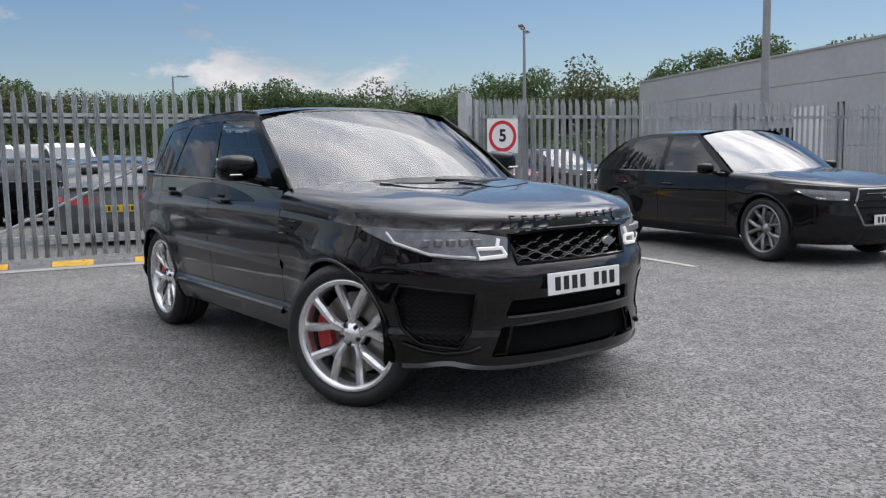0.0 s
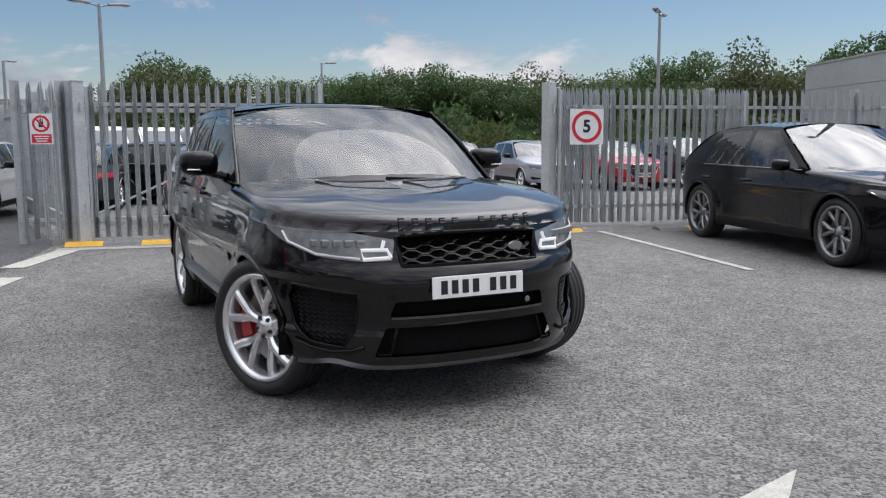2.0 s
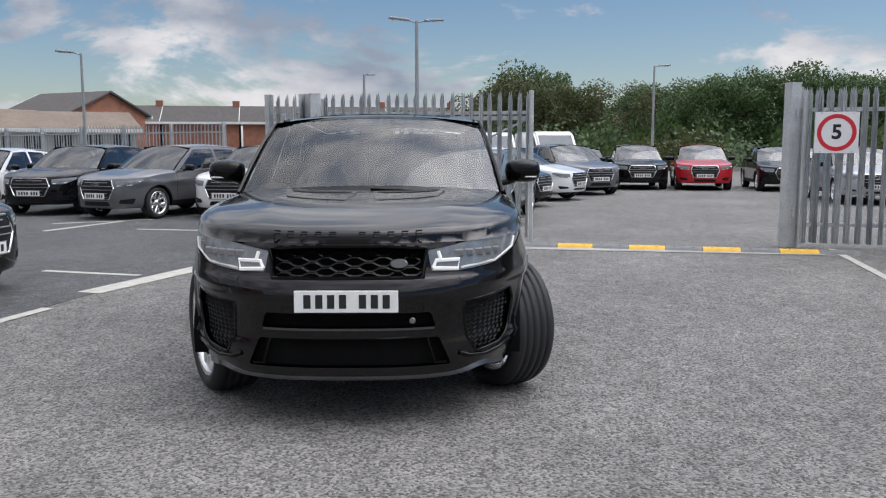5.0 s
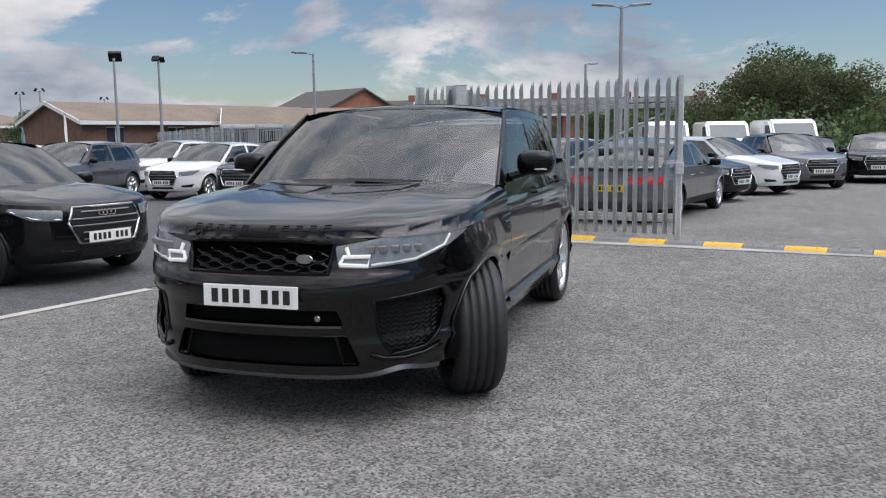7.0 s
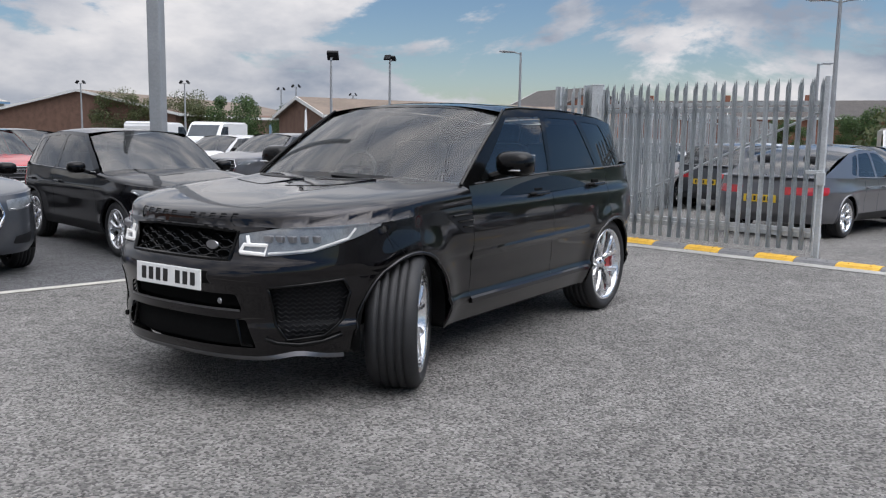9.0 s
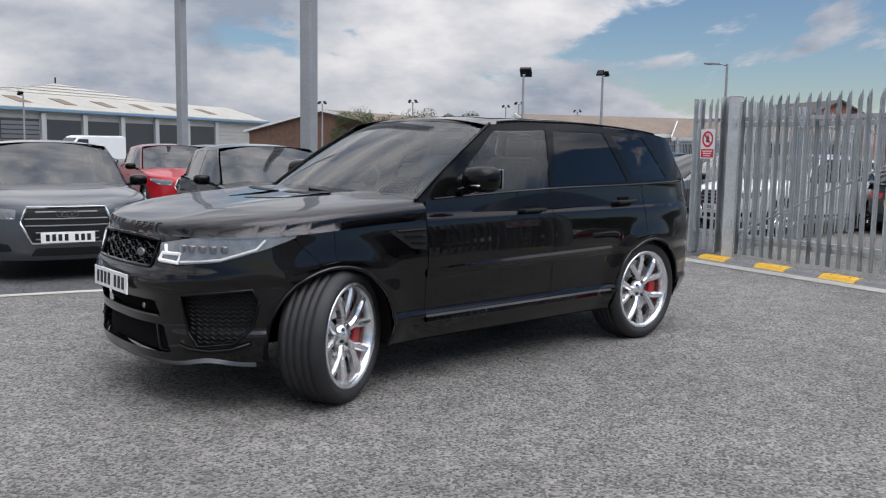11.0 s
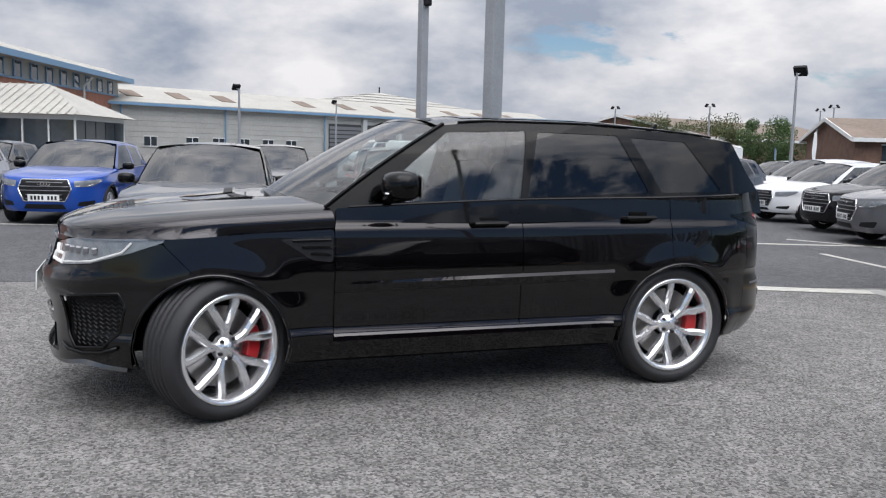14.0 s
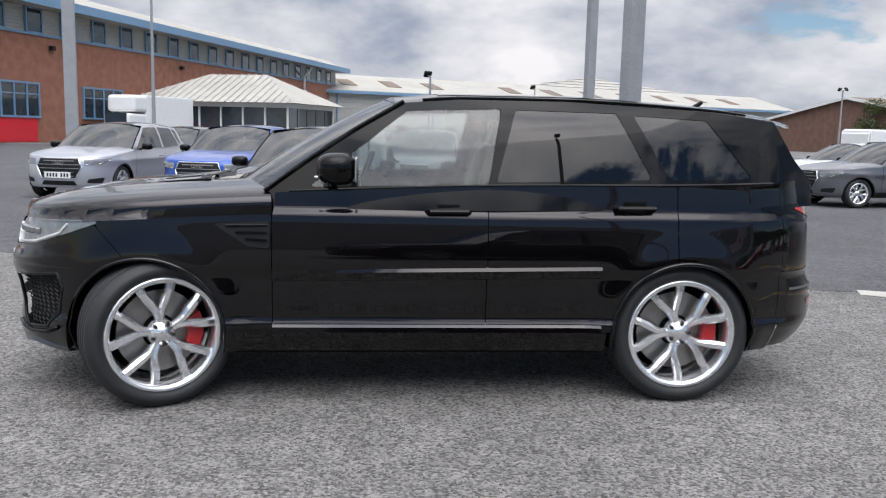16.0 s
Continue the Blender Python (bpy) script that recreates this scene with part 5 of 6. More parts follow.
    bm = lathe([(0, 0.004), (0.8, 0.004), (1.0, 0.0)], 20)
    bmesh.ops.transform(bm, matrix=Matrix.Translation(Vector(b.skin(0.335, 0.572, -0.004))) @ Matrix.Rotation(radians(-88), 4, "Z") @ Matrix.Diagonal((0.016, 1, 0.016, 1)), verts=bm.verts)
    bm.to_mesh(emblem.data)
    bm.free()
    # plain bars in place of the lettering on the nose of the hood
    for k in range(11):
        if k == 5:
            continue
        y = -0.385 + 0.077 * k
        bm = bmesh.new()
        rows = [[Vector(b.hood_point(math.copysign(b.ly(abs(y + du) / (1 - e)), y + du), e, 0.002)) + Vector((0.002, 0, 0)) for e in (0.012, 0.04, 0.09)] for du in (-0.017, 0.017)]
        tube(bm, rows[0], 0.0026, 4)
        for i in (0, 1, 2):
            tube(bm, [rows[0][i], rows[1][i]], 0.0026, 4)
        part("lettering_bar", bm, M_GLOSS, root)
    plate(root, (2.348, 0, 0.682), 0, 2, M_PLATE)
    # headlights
    for s in (1, -1):
        h = head if s > 0 else mirrored(head)
        hl = part("headlight", skin_range(b, s * 0.40, s * (b.lx(1.60)), 60, 0.80, 0.985, 18, lambda l, z: poly_sdf(h, l, z) + 0.003, 0.004), M_LENS, root, smooth=True)
        low_strip = [(s * 0.62, 0.83), (s * 0.86, 0.85), (s * (b.lx(1.86) - 0.03), 0.905), (s * (b.lx(1.86) + 0.02), 0.955)]
        bm = bmesh.new()
        tube(bm, on_skin(b, low_strip, -0.001), 0.0065, 6)
        part("daylight_strip", bm, M_DRL, hl, "pale daylight strip")
        bm = bmesh.new()
        for a in ([(0.455, 0.834), (0.60, 0.826), (0.615, 0.872), (0.475, 0.872), (0.455, 0.834)], [(0.505, 0.872), (0.492, 0.918)]):
            tube(bm, on_skin(b, [(s * l, z) for l, z in a], -0.001), 0.010, 6)
        part("daylight_loop", bm, M_DRL_LOOP, hl, "glowing white daylight loop")
        for k in range(5):
            part("lamp_module", box(bmesh.new(), 0, 0, 0, 0.03, 0.05, 0.035, bevel=0.006, m=Matrix.Translation(Vector(b.skin(s * (0.62 + 0.065 * k), 0.905, 0.008)))), M_SATIN, hl)
    # hood
    part("hood", hood_bm(b, 60, 30), paint, root, smooth=True)
    for s in (1, -1):
        edge = [(1.56, 0.09), (1.22, 0.05), (1.17, 0.50), (1.44, 0.45)]
        bm = sheet(lambda x, y: b.hood_at(x, s * y, 0.003 + 0.028 * max(0.0, 1.56 - x - 0.2 * y)), lin(1.16, 1.57, 18), lin(0.04, 0.51, 18), lambda x, y: poly_sdf(edge, x, y))
        r = bmesh.ops.extrude_face_region(bm, geom=list(bm.faces))
        for v in r["geom"]:
            if isinstance(v, bmesh.types.BMVert):
                v.co.z -= 0.03
        bmesh.ops.recalc_face_normals(bm, faces=bm.faces)
        hv = part("hood_vent", bm, paint, root, "raised black hood air outlet")
        slot = [(1.29, 0.08), (1.235, 0.075), (1.19, 0.47), (1.25, 0.44)]
        part("vent_slot", sheet(lambda x, y: b.hood_at(x, s * y, 0.006 + 0.028 * max(0.0, 1.56 - x - 0.2 * y)), lin(1.18, 1.30, 8), lin(0.07, 0.48, 16), lambda x, y: poly_sdf(slot, x, y)), M_DARK, hv)
    # sides
    for s in (1, -1):
        panels = [("fender", 0.788, 1.521), ("front_door", -0.347, 0.783), ("rear_door", -1.388, -0.352), ("quarter_panel", -2.02, -1.393)]
        for name, x0, x1 in panels:
            lo, hi = b.lx(x1 + (0.17 if x1 > 1.5 else 0)), b.lx(x0)
            zlo = 0.405 if "door" in name else 0.285

            def cut(l, z, x0=x0, x1=x1, zlo=zlo):
                x = b.at(l)[0]
                fore = x1 + (1.0 * max(0.0, min(z, 0.95) - 0.79) if x1 > 1.5 else 0.0)
                return max(base(l, z), x0 - x, x - fore, zlo - z)

            pn = part(name, skin_range(b, s * (lo - 0.01), s * (hi + 0.01), max(16, int((hi - lo) / 0.022)), zlo - 0.005, 1.25, 50, cut), paint, root, smooth=True)
            if "door" in name:
                hx = -0.135 if name == "front_door" else -1.15
                hz = 1.055 if name == "front_door" else 1.085
                y = b.skin(b.lx(hx), hz)[1] * 1.0
                bm = bmesh.new()
                tube(bm, [(hx - 0.12, s * (y - 0.01), hz), (hx - 0.105, s * (y + 0.035), hz + 0.002), (hx + 0.10, s * (y + 0.037), hz), (hx + 0.12, s * (y - 0.01), hz - 0.003)], 0.013, 8)
                part("door_handle", bm, M_GLOSS, pn)
                part("handle_cup", box(bmesh.new(), hx, s * (y - 0.004), hz, 0.13, 0.02, 0.075, bevel=0.009), M_MATTE, pn)
        # sill
        bm = skin_range(b, s * b.lx(0.92), s * b.lx(-1.02), 60, 0.27, 0.40, 10, lambda l, z: base(l, z) if z > 0.286 else 0.286 - z)
        part("sill", bm, paint, root, smooth=True)
        steps = [(0.400, 0.012), (0.404, -0.024), (0.430, -0.010), (0.452, 0.006), (0.454, 0.026)]
        bm = sheet(lambda l, v: b.skin(s * l, steps[v][0], steps[v][1]), lin(b.lx(0.785), b.lx(-0.985), 60), [0, 1, 2, 3, 4])
        part("sill_strip", bm, paint, root, "glossy stepped sill strip", smooth=False)
        shelf = [(-0.046, 0.006), (-0.040, -0.006), (-0.022, -0.011), (0.004, -0.010), (0.028, 0.003)]
        bm = sheet(lambda l, v: b.skin(s * l, 0.716 + 0.03 * (0.8 - b.at(l)[0]) / 1.8 + shelf[v][0], shelf[v][1]), lin(b.lx(0.785), b.lx(-0.975), 60), [0, 1, 2, 3, 4])
        part("side_moulding", bm, paint, root, smooth=False)
        # fender vent
        v = [(1.085, 0.975), (0.797, 0.992), (0.797, 0.848), (0.91, 0.862)]
        fv = part("fender_vent", skin_range(b, s * b.lx(1.10), s * b.lx(0.79), 16, 0.83, 1.0, 12, lambda l, z: poly_sdf(v, b.at(l)[0], z), -0.003), M_DARK, root)
        for k in range(3):
            bm = bmesh.new()
            tube(bm, [(p[0], p[1], p[2]) for p in on_skin(b, [(s * b.lx(1.02 - 0.05 * k), 0.968 - 0.035 * k), (s * b.lx(0.81), 0.972 - 0.04 * k)], -0.008)], 0.006, 5)
            part("vent_blade", bm, M_GLOSS, fv)
        # arch lips and wells
        for wx in (b.wf, b.wr):
            bm = bmesh.new()
            pts = []
            for a in lin(-14, 194, 40):
                x, z = wx + (b.arch + 0.004) * math.cos(radians(a)), b.wz + (b.arch + 0.004) * math.sin(radians(a))
                pts.append(b.skin(s * b.lx(x), max(z, 0.285), -0.002))
            tube(bm, pts, 0.011, 6)
            part("arch_trim", bm, paint, root, smooth=True)
            wheel_well(b, wx, s, root)
    # tail
    lr = b.lx(-2.02)

    for s in (1, -1):
        part("rear_bumper", sheet(lambda l, z: b.skin(s * l, z), lin(lr - 0.02, b.half, 40), lin(0.30, 0.74, 24), lambda l, z: max(b.at(l)[0] + 2.024, b.arches(l, z))), paint, root, smooth=True)
        part("tailgate", sheet(lambda l, z: b.skin(s * l, z), lin(lr - 0.02, b.half, 40), lin(0.745, 1.245, 24), lambda l, z: max(b.at(l)[0] + 2.024, z - b.belt(b.at(l)[0]))), paint, root, smooth=True)
        tl = [(b.lx(-1.86), 1.10), (b.lx(-1.86) + 0.03, 1.085), (b.lx(-2.15), 1.02), (b.lx(-2.40), 0.985), (b.lx(-2.42), 1.09), (b.lx(-2.1), 1.118)]
        lens = part("tail_light", sheet(lambda l, z: b.skin(s * l, z, -0.004), lin(tl[0][0], tl[4][0] + 0.1, 30), lin(0.97, 1.13, 12), lambda l, z: poly_sdf(tl, l, z)), M_GLOSS, root, "smoked dark tail light", smooth=True)
        glow_red = [(b.lx(-2.10), 1.098), (b.lx(-2.24), 1.055), (b.lx(-2.38), 1.0), (b.lx(-2.41), 1.0), (b.lx(-2.41), 1.06), (b.lx(-2.3), 1.095)]
        part("red_lens", sheet(lambda l, z: b.skin(s * l, z, -0.008), lin(glow_red[0][0], glow_red[4][0] + 0.02, 24), lin(0.99, 1.11, 12), lambda l, z: poly_sdf(glow_red, l, z)), M_TAIL, lens, "red lamp strip", smooth=True)
        part("reflector", sheet(lambda l, z: b.skin(s * l, z, -0.003), lin(b.lx(-2.28), b.lx(-2.40), 8), lin(0.52, 0.565, 3)), M_TAIL, root)
        part("tail_trim", sheet(lambda l, z: b.skin(s * l, z, -0.003), lin(b.lx(-2.1), b.half, 20), lin(0.63, 0.645, 2)), M_SATIN, root)
    # greenhouse
    wins = [[(0.60, 1.168), (0.085, 1.580), (-0.425, 1.602), (-0.35, 1.198)],
            [(-0.395, 1.21), (-0.505, 1.598), (-1.07, 1.594), (-1.26, 1.237)],
            [(-1.165, 1.584), (-1.36, 1.237), (-1.855, 1.25), (-1.595, 1.566)]]
    outline = [(0.85, 1.06), (0.85, 1.115), (0.48, 1.388), (0.095, 1.622), (-0.2, 1.646), (-0.8, 1.650), (-1.6, 1.618), (-2.02, 1.573), (-2.13, 1.38), (-2.25, 1.24), (-2.25, 1.10), (-0.4, 1.06)]
    for s in (1, -1):
        part("pillar_frame", side_frame(b, outline, wins, s, 170, 44), M_GLOSS, root, smooth=True)
        for i, w in enumerate(wins):
            cx, cz = sum(p[0] for p in w) / 4, sum(p[1] for p in w) / 4
            grown = [(cx + (x - cx) * 1.02, cz + (z - cz) * 1.03) for x, z in w]
            part("side_window", window_sheet(b, grown)(s), M_SCREEN if i == 0 else M_TINT, root, "clear door glass" if i == 0 else "dark privacy glass", smooth=True)
        bm = bmesh.new()
        tube(bm, [(x, s * (b.skin(b.lx(x), b.belt(x) - 0.01)[1] - 0.006), b.belt(x) - 0.008) for x in lin(-1.95, 0.70, 24)], 0.009, 5)
        part("belt_trim", bm, M_GLOSS, root)
        bm = bmesh.new()
        tube(bm, [(x, s * (b.glass_y(x, b.roof_edge(x)) - 0.03), b.roof_edge(x) + 0.010) for x in lin(-1.85, 0.0, 20)], 0.008, 6)
        part("roof_rail", bm, M_GLOSS, root)
        ms = part("side_mirror", mirror_shell(s, 0.43, s * 1.055, 1.275), M_GLOSS, root, smooth=True)
        part("indicator", box(bmesh.new(), 0, 0, 0, 0.02, 0.15, 0.012, bevel=0.004, m=pose(0.535, s * 1.07, 1.235, 0, 0, -10 * s)), M_RIM, ms)
        part("mirror_glass", box(bmesh.new(), 0.352, s * 1.055, 1.275, 0.012, 0.19, 0.12, bevel=0.004), M_CHROME, ms)
        bm = bmesh.new()
        tube(bm, [(0.48, s * 0.885, 1.185), (0.46, s * 0.96, 1.205), (0.44, s * 1.01, 1.22)], 0.026, 8)
        part("mirror_arm", bm, M_GLOSS, ms)
        bm = bmesh.new()
        tube(bm, [(x + 0.01, s * (y + 0.004), z + 0.006) for x, y, z in [b.pillar(v) for v in lin(0.04, 1, 12)]], 0.012, 6)
        part("pillar_trim", bm, M_GLOSS, root)
    part("windscreen", sheet(lambda y, v: b.screen(y, v), lin(-0.985, 0.985, 40), lin(0.0, 0.985, 24)), M_SCREEN, root, "clear raked windscreen", smooth=True)
    part("screen_border", join(sheet(lambda y, v: b.screen(y, v, 0.002), lin(-1, 1, 30), [0.955, 0.975, 1.0]), sheet(lambda y, v: b.screen(y, v, 0.002), lin(-1, 1, 30), [-0.06, 0.0, 0.045])), M_GLOSS, root, smooth=True)
    part("cowl", sheet(lambda y, v: (b.cowl_mid + 0.06 - 0.25 * y * y - 0.18 * v + 0.04, y * 0.86, 1.12 + 0.03 * v - 0.04 * y * y), lin(-1, 1, 20), [0, 0.5, 1]), M_DARK, root)
    for y0, y1 in ((-0.05, -0.70), (0.62, 0.02)):
        bm = bmesh.new()
        tube(bm, [Vector(b.screen(y0, -0.035)) + Vector((0.004, 0, 0.006)), Vector(b.screen((y0 + y1) / 2, -0.005)) + Vector((0.004, 0, 0.008)), Vector(b.screen(y1, 0.012)) + Vector((0.003, 0, 0.006))], 0.006, 5)
        part("wiper", bm, M_DARK, root)
    part("roof", sheet(lambda x, y: b.roof_point(x, y), lin(-2.02, 0.15, 40), lin(-1, 1, 30)), M_GLOSS, root, smooth=True)
    part("roof_glass", sheet(lambda x, y: Vector(b.roof_point(x, y)) + Vector((0, 0, 0.003)), lin(-1.3, -0.1, 24), lin(-0.72, 0.72, 20)), M_GLOSS, root, smooth=True)
    sp = sheet(lambda x, y: (x + 0.05 * y * y, y * 0.63, 1.618 - 0.05 * y * y - 0.10 * (-2.0 - x)), lin(-2.19, -2.0, 6), lin(-1, 1, 20))
    sheet(lambda x, y: (x + 0.05 * y * y, y * 0.63, 1.592 - 0.05 * y * y - 0.02 * (-2.0 - x)), lin(-2.19, -2.0, 6), lin(-1, 1, 20), bm=sp)
    part("spoiler", sp, paint, root, smooth=True)
    part("rear_glass", sheet(lambda y, v: (-2.02 - 0.20 * v - 0.10 * (1 - y * y), y * (b.glass_y(-2.02 - 0.20 * v, 1.573 - 0.333 * v) - 0.004), 1.573 - 0.333 * v), lin(-1, 1, 16), lin(0, 1, 8)), M_TINT, root, smooth=True)
    bm = bmesh.new()
    tube(bm, [(-1.78, 0, 1.64), (-1.86, 0, 1.70)], 0.022, 6, taper=0.012)
    part("roof_aerial", bm, M_GLOSS, root)
    car_interior(b, root)
    kit = wheel_kit(0.392, 0.297, 0.285, 5, "split", M_RIM)
    put_wheel(kit, root, 1.395, 0.845, 0.388, 28, True, 8)
    put_wheel(kit, root, 1.47, -0.835, 0.388, 28, True, -5)
    put_wheel(kit, root, -1.455, 0.80, 0.388, 0, True, 20)
    put_wheel(kit, root, -1.455, -0.80, 0.388, 0, True, 33)
    return root


M_DRL = mat("daylight strip", (0.5, 0.5, 0.5), 0.25, vary=0.02, Emission_Strength=0.12, Emission_Color=(1.0, 0.98, 0.95, 1))
M_DRL_LOOP = mat("daylight loop", (0.6, 0.6, 0.6), 0.25, vary=0.02, Emission_Strength=0.28, Emission_Color=(1.0, 0.98, 0.95, 1))
build_main()


# ---- parked cars ----
def build_parked(name, label, L, W, H, wb, style, paint, bright_grille=False, pos=None, rims=None, radius=None):
    """A parked car of a given length, width and height; style is suv, hatch or coupe."""
    hw = W / 2
    xf, xr = L * 0.49, -L * 0.51
    wf, wr = xf - 0.19 * L, xf - 0.19 * L - wb
    belt = H * 0.63
    zh0 = H * (0.60 if style in ("suv", "fastback") else 0.585)
    cs = xf - 0.315 * L
    ah = cs - 0.17 * L
    rr = {"suv": xr + 0.10 * L, "hatch": xr + 0.11 * L, "coupe": xr + 0.30 * L, "fastback": xr + 0.20 * L}[style]
    wr_r = radius or 0.325 * (H / 1.5) ** 0.7
    b = Body(xf=xf, xr=xr, hw=hw, xcf=xf - 0.20 * L, xcr=xr + 0.18 * L, nf=2.7, nr=3.0, wf=wf, wr=wr, wz=wr_r, arch=wr_r + 0.035, flare=0.02,
             front=curve((0.2, 0.08), (0.3, 0.02), (0.5, 0.0), (zh0 * 0.78, 0.02), (zh0, 0.10), (zh0 + 0.2, 0.2)),
             side=curve((0.2, 0.10), (0.33, 0.03), (0.42, 0.022), (belt * 0.66, 0.02), (belt * 0.80, 0.0), (belt * 0.86, 0.012), (belt, 0.035), (belt + 0.2, 0.06)),
             rear=curve((0.25, 0.12), (0.4, 0.0), (0.6, 0.0), (belt * 0.85, 0.03), (belt, 0.07), (belt + 0.2, 0.16)),
             zh=curve((cs - 0.3, belt - 0.03), (cs, belt - 0.045), (xf - 0.3, zh0 * 0.93), (xf, zh0 * 0.90)),
             hood=curve((cs - 0.2, belt + 0.07), (cs + 0.3, belt + 0.045), (xf - 0.45, zh0 + 0.01), (xf, zh0 * 0.92)), hood_m=3.0, hood_k=0.75, bulge=0.008,
             cowl_side=cs, cowl_mid=cs + 0.2, belt=curve((xr, belt + 0.07), (0, belt + 0.01), (xf, belt - 0.02)),
             gy=curve((xr, hw * 0.78), (xr + 0.7, hw * 0.88), (0, hw * 0.945), (cs + 0.2, hw * 0.90)), gz=belt, tumble=0.36,
             a_low=(cs + 0.06, belt - 0.03), a_high=(ah, H - 0.075), roof_front=ah + 0.05, screen_low=belt + 0.05,
             roof=curve((xr, H - 0.30), (rr, H - 0.06), ((rr + ah) / 2, H), (ah + 0.1, H - 0.035)),
             roof_edge=curve((xr, H - 0.36), (rr, H - 0.11), ((rr + ah) / 2, H - 0.055), (ah, H - 0.075)))
    root = thing(name, label, "car", pos)
    own = []

    def painted(*a, **k):
        ob = part(*a, **k)
        own.append(ob)
        return ob

    zlo = 0.24
    l_end = b.half

    def cut(l, z):
        x = b.at(l)[0]
        return max(b.arches(l, z), z - b.top(x))

    gz0, gz1 = zh0 * 0.47, zh0 * 0.89
    gw = W * 0.235
    grill = [(-gw * 0.8, gz0), (gw * 0.8, gz0), (gw * 1.05, gz0 + (gz1 - gz0) * 0.55), (gw * 0.92, gz1 - 0.01), (-gw * 0.92, gz1 - 0.01), (-gw * 1.05, gz0 + (gz1 - gz0) * 0.55)]
    painted("body", sheet(lambda l, z: b.skin(l, z), lin(-l_end, l_end, 230), lin(zlo, belt + 0.09, 30), cut), paint, root, smooth=True)
    painted("hood", hood_bm(b, 26, 14), paint, root, smooth=True)
    gl = part("grille", skin_range(b, -gw * 1.1, gw * 1.1, 24, gz0 - 0.01, gz1, 10, lambda l, z: poly_sdf(grill, l, z), -0.004), M_DARK, root, smooth=True)
    bm = bmesh.new()
    ring = []
    for (a0, z0), (a1, z1) in zip(grill, grill[1:] + grill[:1]):
        ring += [(a0 + (a1 - a0) * i / 4, z0 + (z1 - z0) * i / 4) for i in range(4)]
    tube(bm, on_skin(b, ring + [ring[0]], -0.006), 0.014, 6)
    part("grille_surround", bm, M_CHROME if bright_grille else M_SATIN, gl)
    for k in range(5):
        z = gz0 + (gz1 - gz0) * (k + 0.6) / 5.4
        bm = bmesh.new()
        tube(bm, on_skin(b, [(l, z) for l in lin(-gw * 0.95, gw * 0.95, 8) if poly_sdf(grill, l, z) < -0.01], -0.009), 0.008, 5)
        part("grille_bar", bm, M_SATIN if bright_grille else M_GLOSS, gl)
    bx = b.skin(0, gz1 - 0.07, -0.012)[0]
    bm = bmesh.new()
    for k in range(4):
        r = flat_ring(0.026, 0.034, 0.006, 18)
        bmesh.ops.transform(r, matrix=Matrix.Translation((bx, -0.075 + 0.05 * k, gz1 - 0.075)) @ Matrix.Rotation(radians(-90), 4, "Z"), verts=r.verts)
        join(bm, r)
    part("badge", bm, M_CHROME, gl)
    fx = b.skin(0, gz0 + 0.07, -0.02)[0]
    plate(root, (fx, 0, gz0 + 0.06), 0, 0, M_PLATE)
    rx = b.skin(b.half, 0.62 * belt, -0.014)[0]
    plate(root, (rx, 0, 0.62 * belt + 0.05), 180, 0, M_PLATE_Y)
    low_in = [(-W * 0.2, 0.29), (W * 0.2, 0.29), (W * 0.17, gz0 - 0.05), (-W * 0.17, gz0 - 0.05)]
    part("lower_intake", skin_range(b, -W * 0.22, W * 0.22, 16, 0.28, max(0.34, gz0 - 0.05), 6, lambda l, z: poly_sdf(low_in, l, z), -0.003), M_DARK, root)
    for s in (1, -1):
        l0, l1 = gw * 1.18, b.lx(xf - 0.105 * L)
        hd = [(l0, gz1 - 0.135), (l0 + (l1 - l0) * 0.55, gz1 - 0.12), (l1, gz1 - 0.02), (l1 - 0.03, gz1 + 0.005), (l0 - 0.01, gz1 - 0.03)]
        h = part("headlight", sheet(lambda l, z: b.skin(s * l, z, -0.004), lin(l0 - 0.02, l1, 20), lin(gz1 - 0.14, gz1 + 0.01, 10), lambda l, z: poly_sdf(hd, l, z)), M_LENS, root, smooth=True)
        bm = bmesh.new()
        tube(bm, on_skin(b, [(s * (l0 + 0.02), gz1 - 0.12), (s * (l0 + (l1 - l0) * 0.5), gz1 - 0.105), (s * (l1 - 0.05), gz1 - 0.03)], -0.007), 0.007, 5)
        part("daylight_strip", bm, M_RIM, h)
        di = [(gw * 1.25, 0.34), (l1 - 0.22, 0.33), (l1 - 0.16, gz0 + 0.02), (gw * 1.35, gz0 - 0.01)]
        part("side_intake", sheet(lambda l, z: b.skin(s * l, z, -0.003), lin(gw * 1.2, l1, 16), lin(0.32, gz0 + 0.04, 8), lambda l, z: poly_sdf(di, l, z)), M_DARK, root)
        lt = b.lx(xr + 0.085 * L)
        tz = belt * 0.86
        td = [(lt, tz - 0.03), (lt + 0.04, tz - 0.09), (b.half - 0.36, tz - 0.09), (b.half - 0.30, tz + 0.02), (lt, tz + 0.03)]
        part("tail_light", sheet(lambda l, z: b.skin(s * l, z, -0.004), lin(lt, b.half - 0.28, 20), lin(tz - 0.1, tz + 0.04, 8), lambda l, z: poly_sdf(td, l, z)), M_TAIL, root, "red tail light", smooth=True)
        for wx in (wf, wr):
            wheel_well(b, wx, s, root)
            bm = bmesh.new()
            pts = []
            for a in lin(-10, 190, 24):
                x, z = wx + (b.arch + 0.004) * math.cos(radians(a)), b.wz + (b.arch + 0.004) * math.sin(radians(a))
                pts.append(b.skin(s * b.lx(x), max(z, zlo), -0.002))
            tube(bm, pts, 0.014, 5)
            if style in ("suv", "fastback"):
                part("arch_trim", bm, M_DARK, root)
            else:
                painted("arch_trim", bm, paint, root)
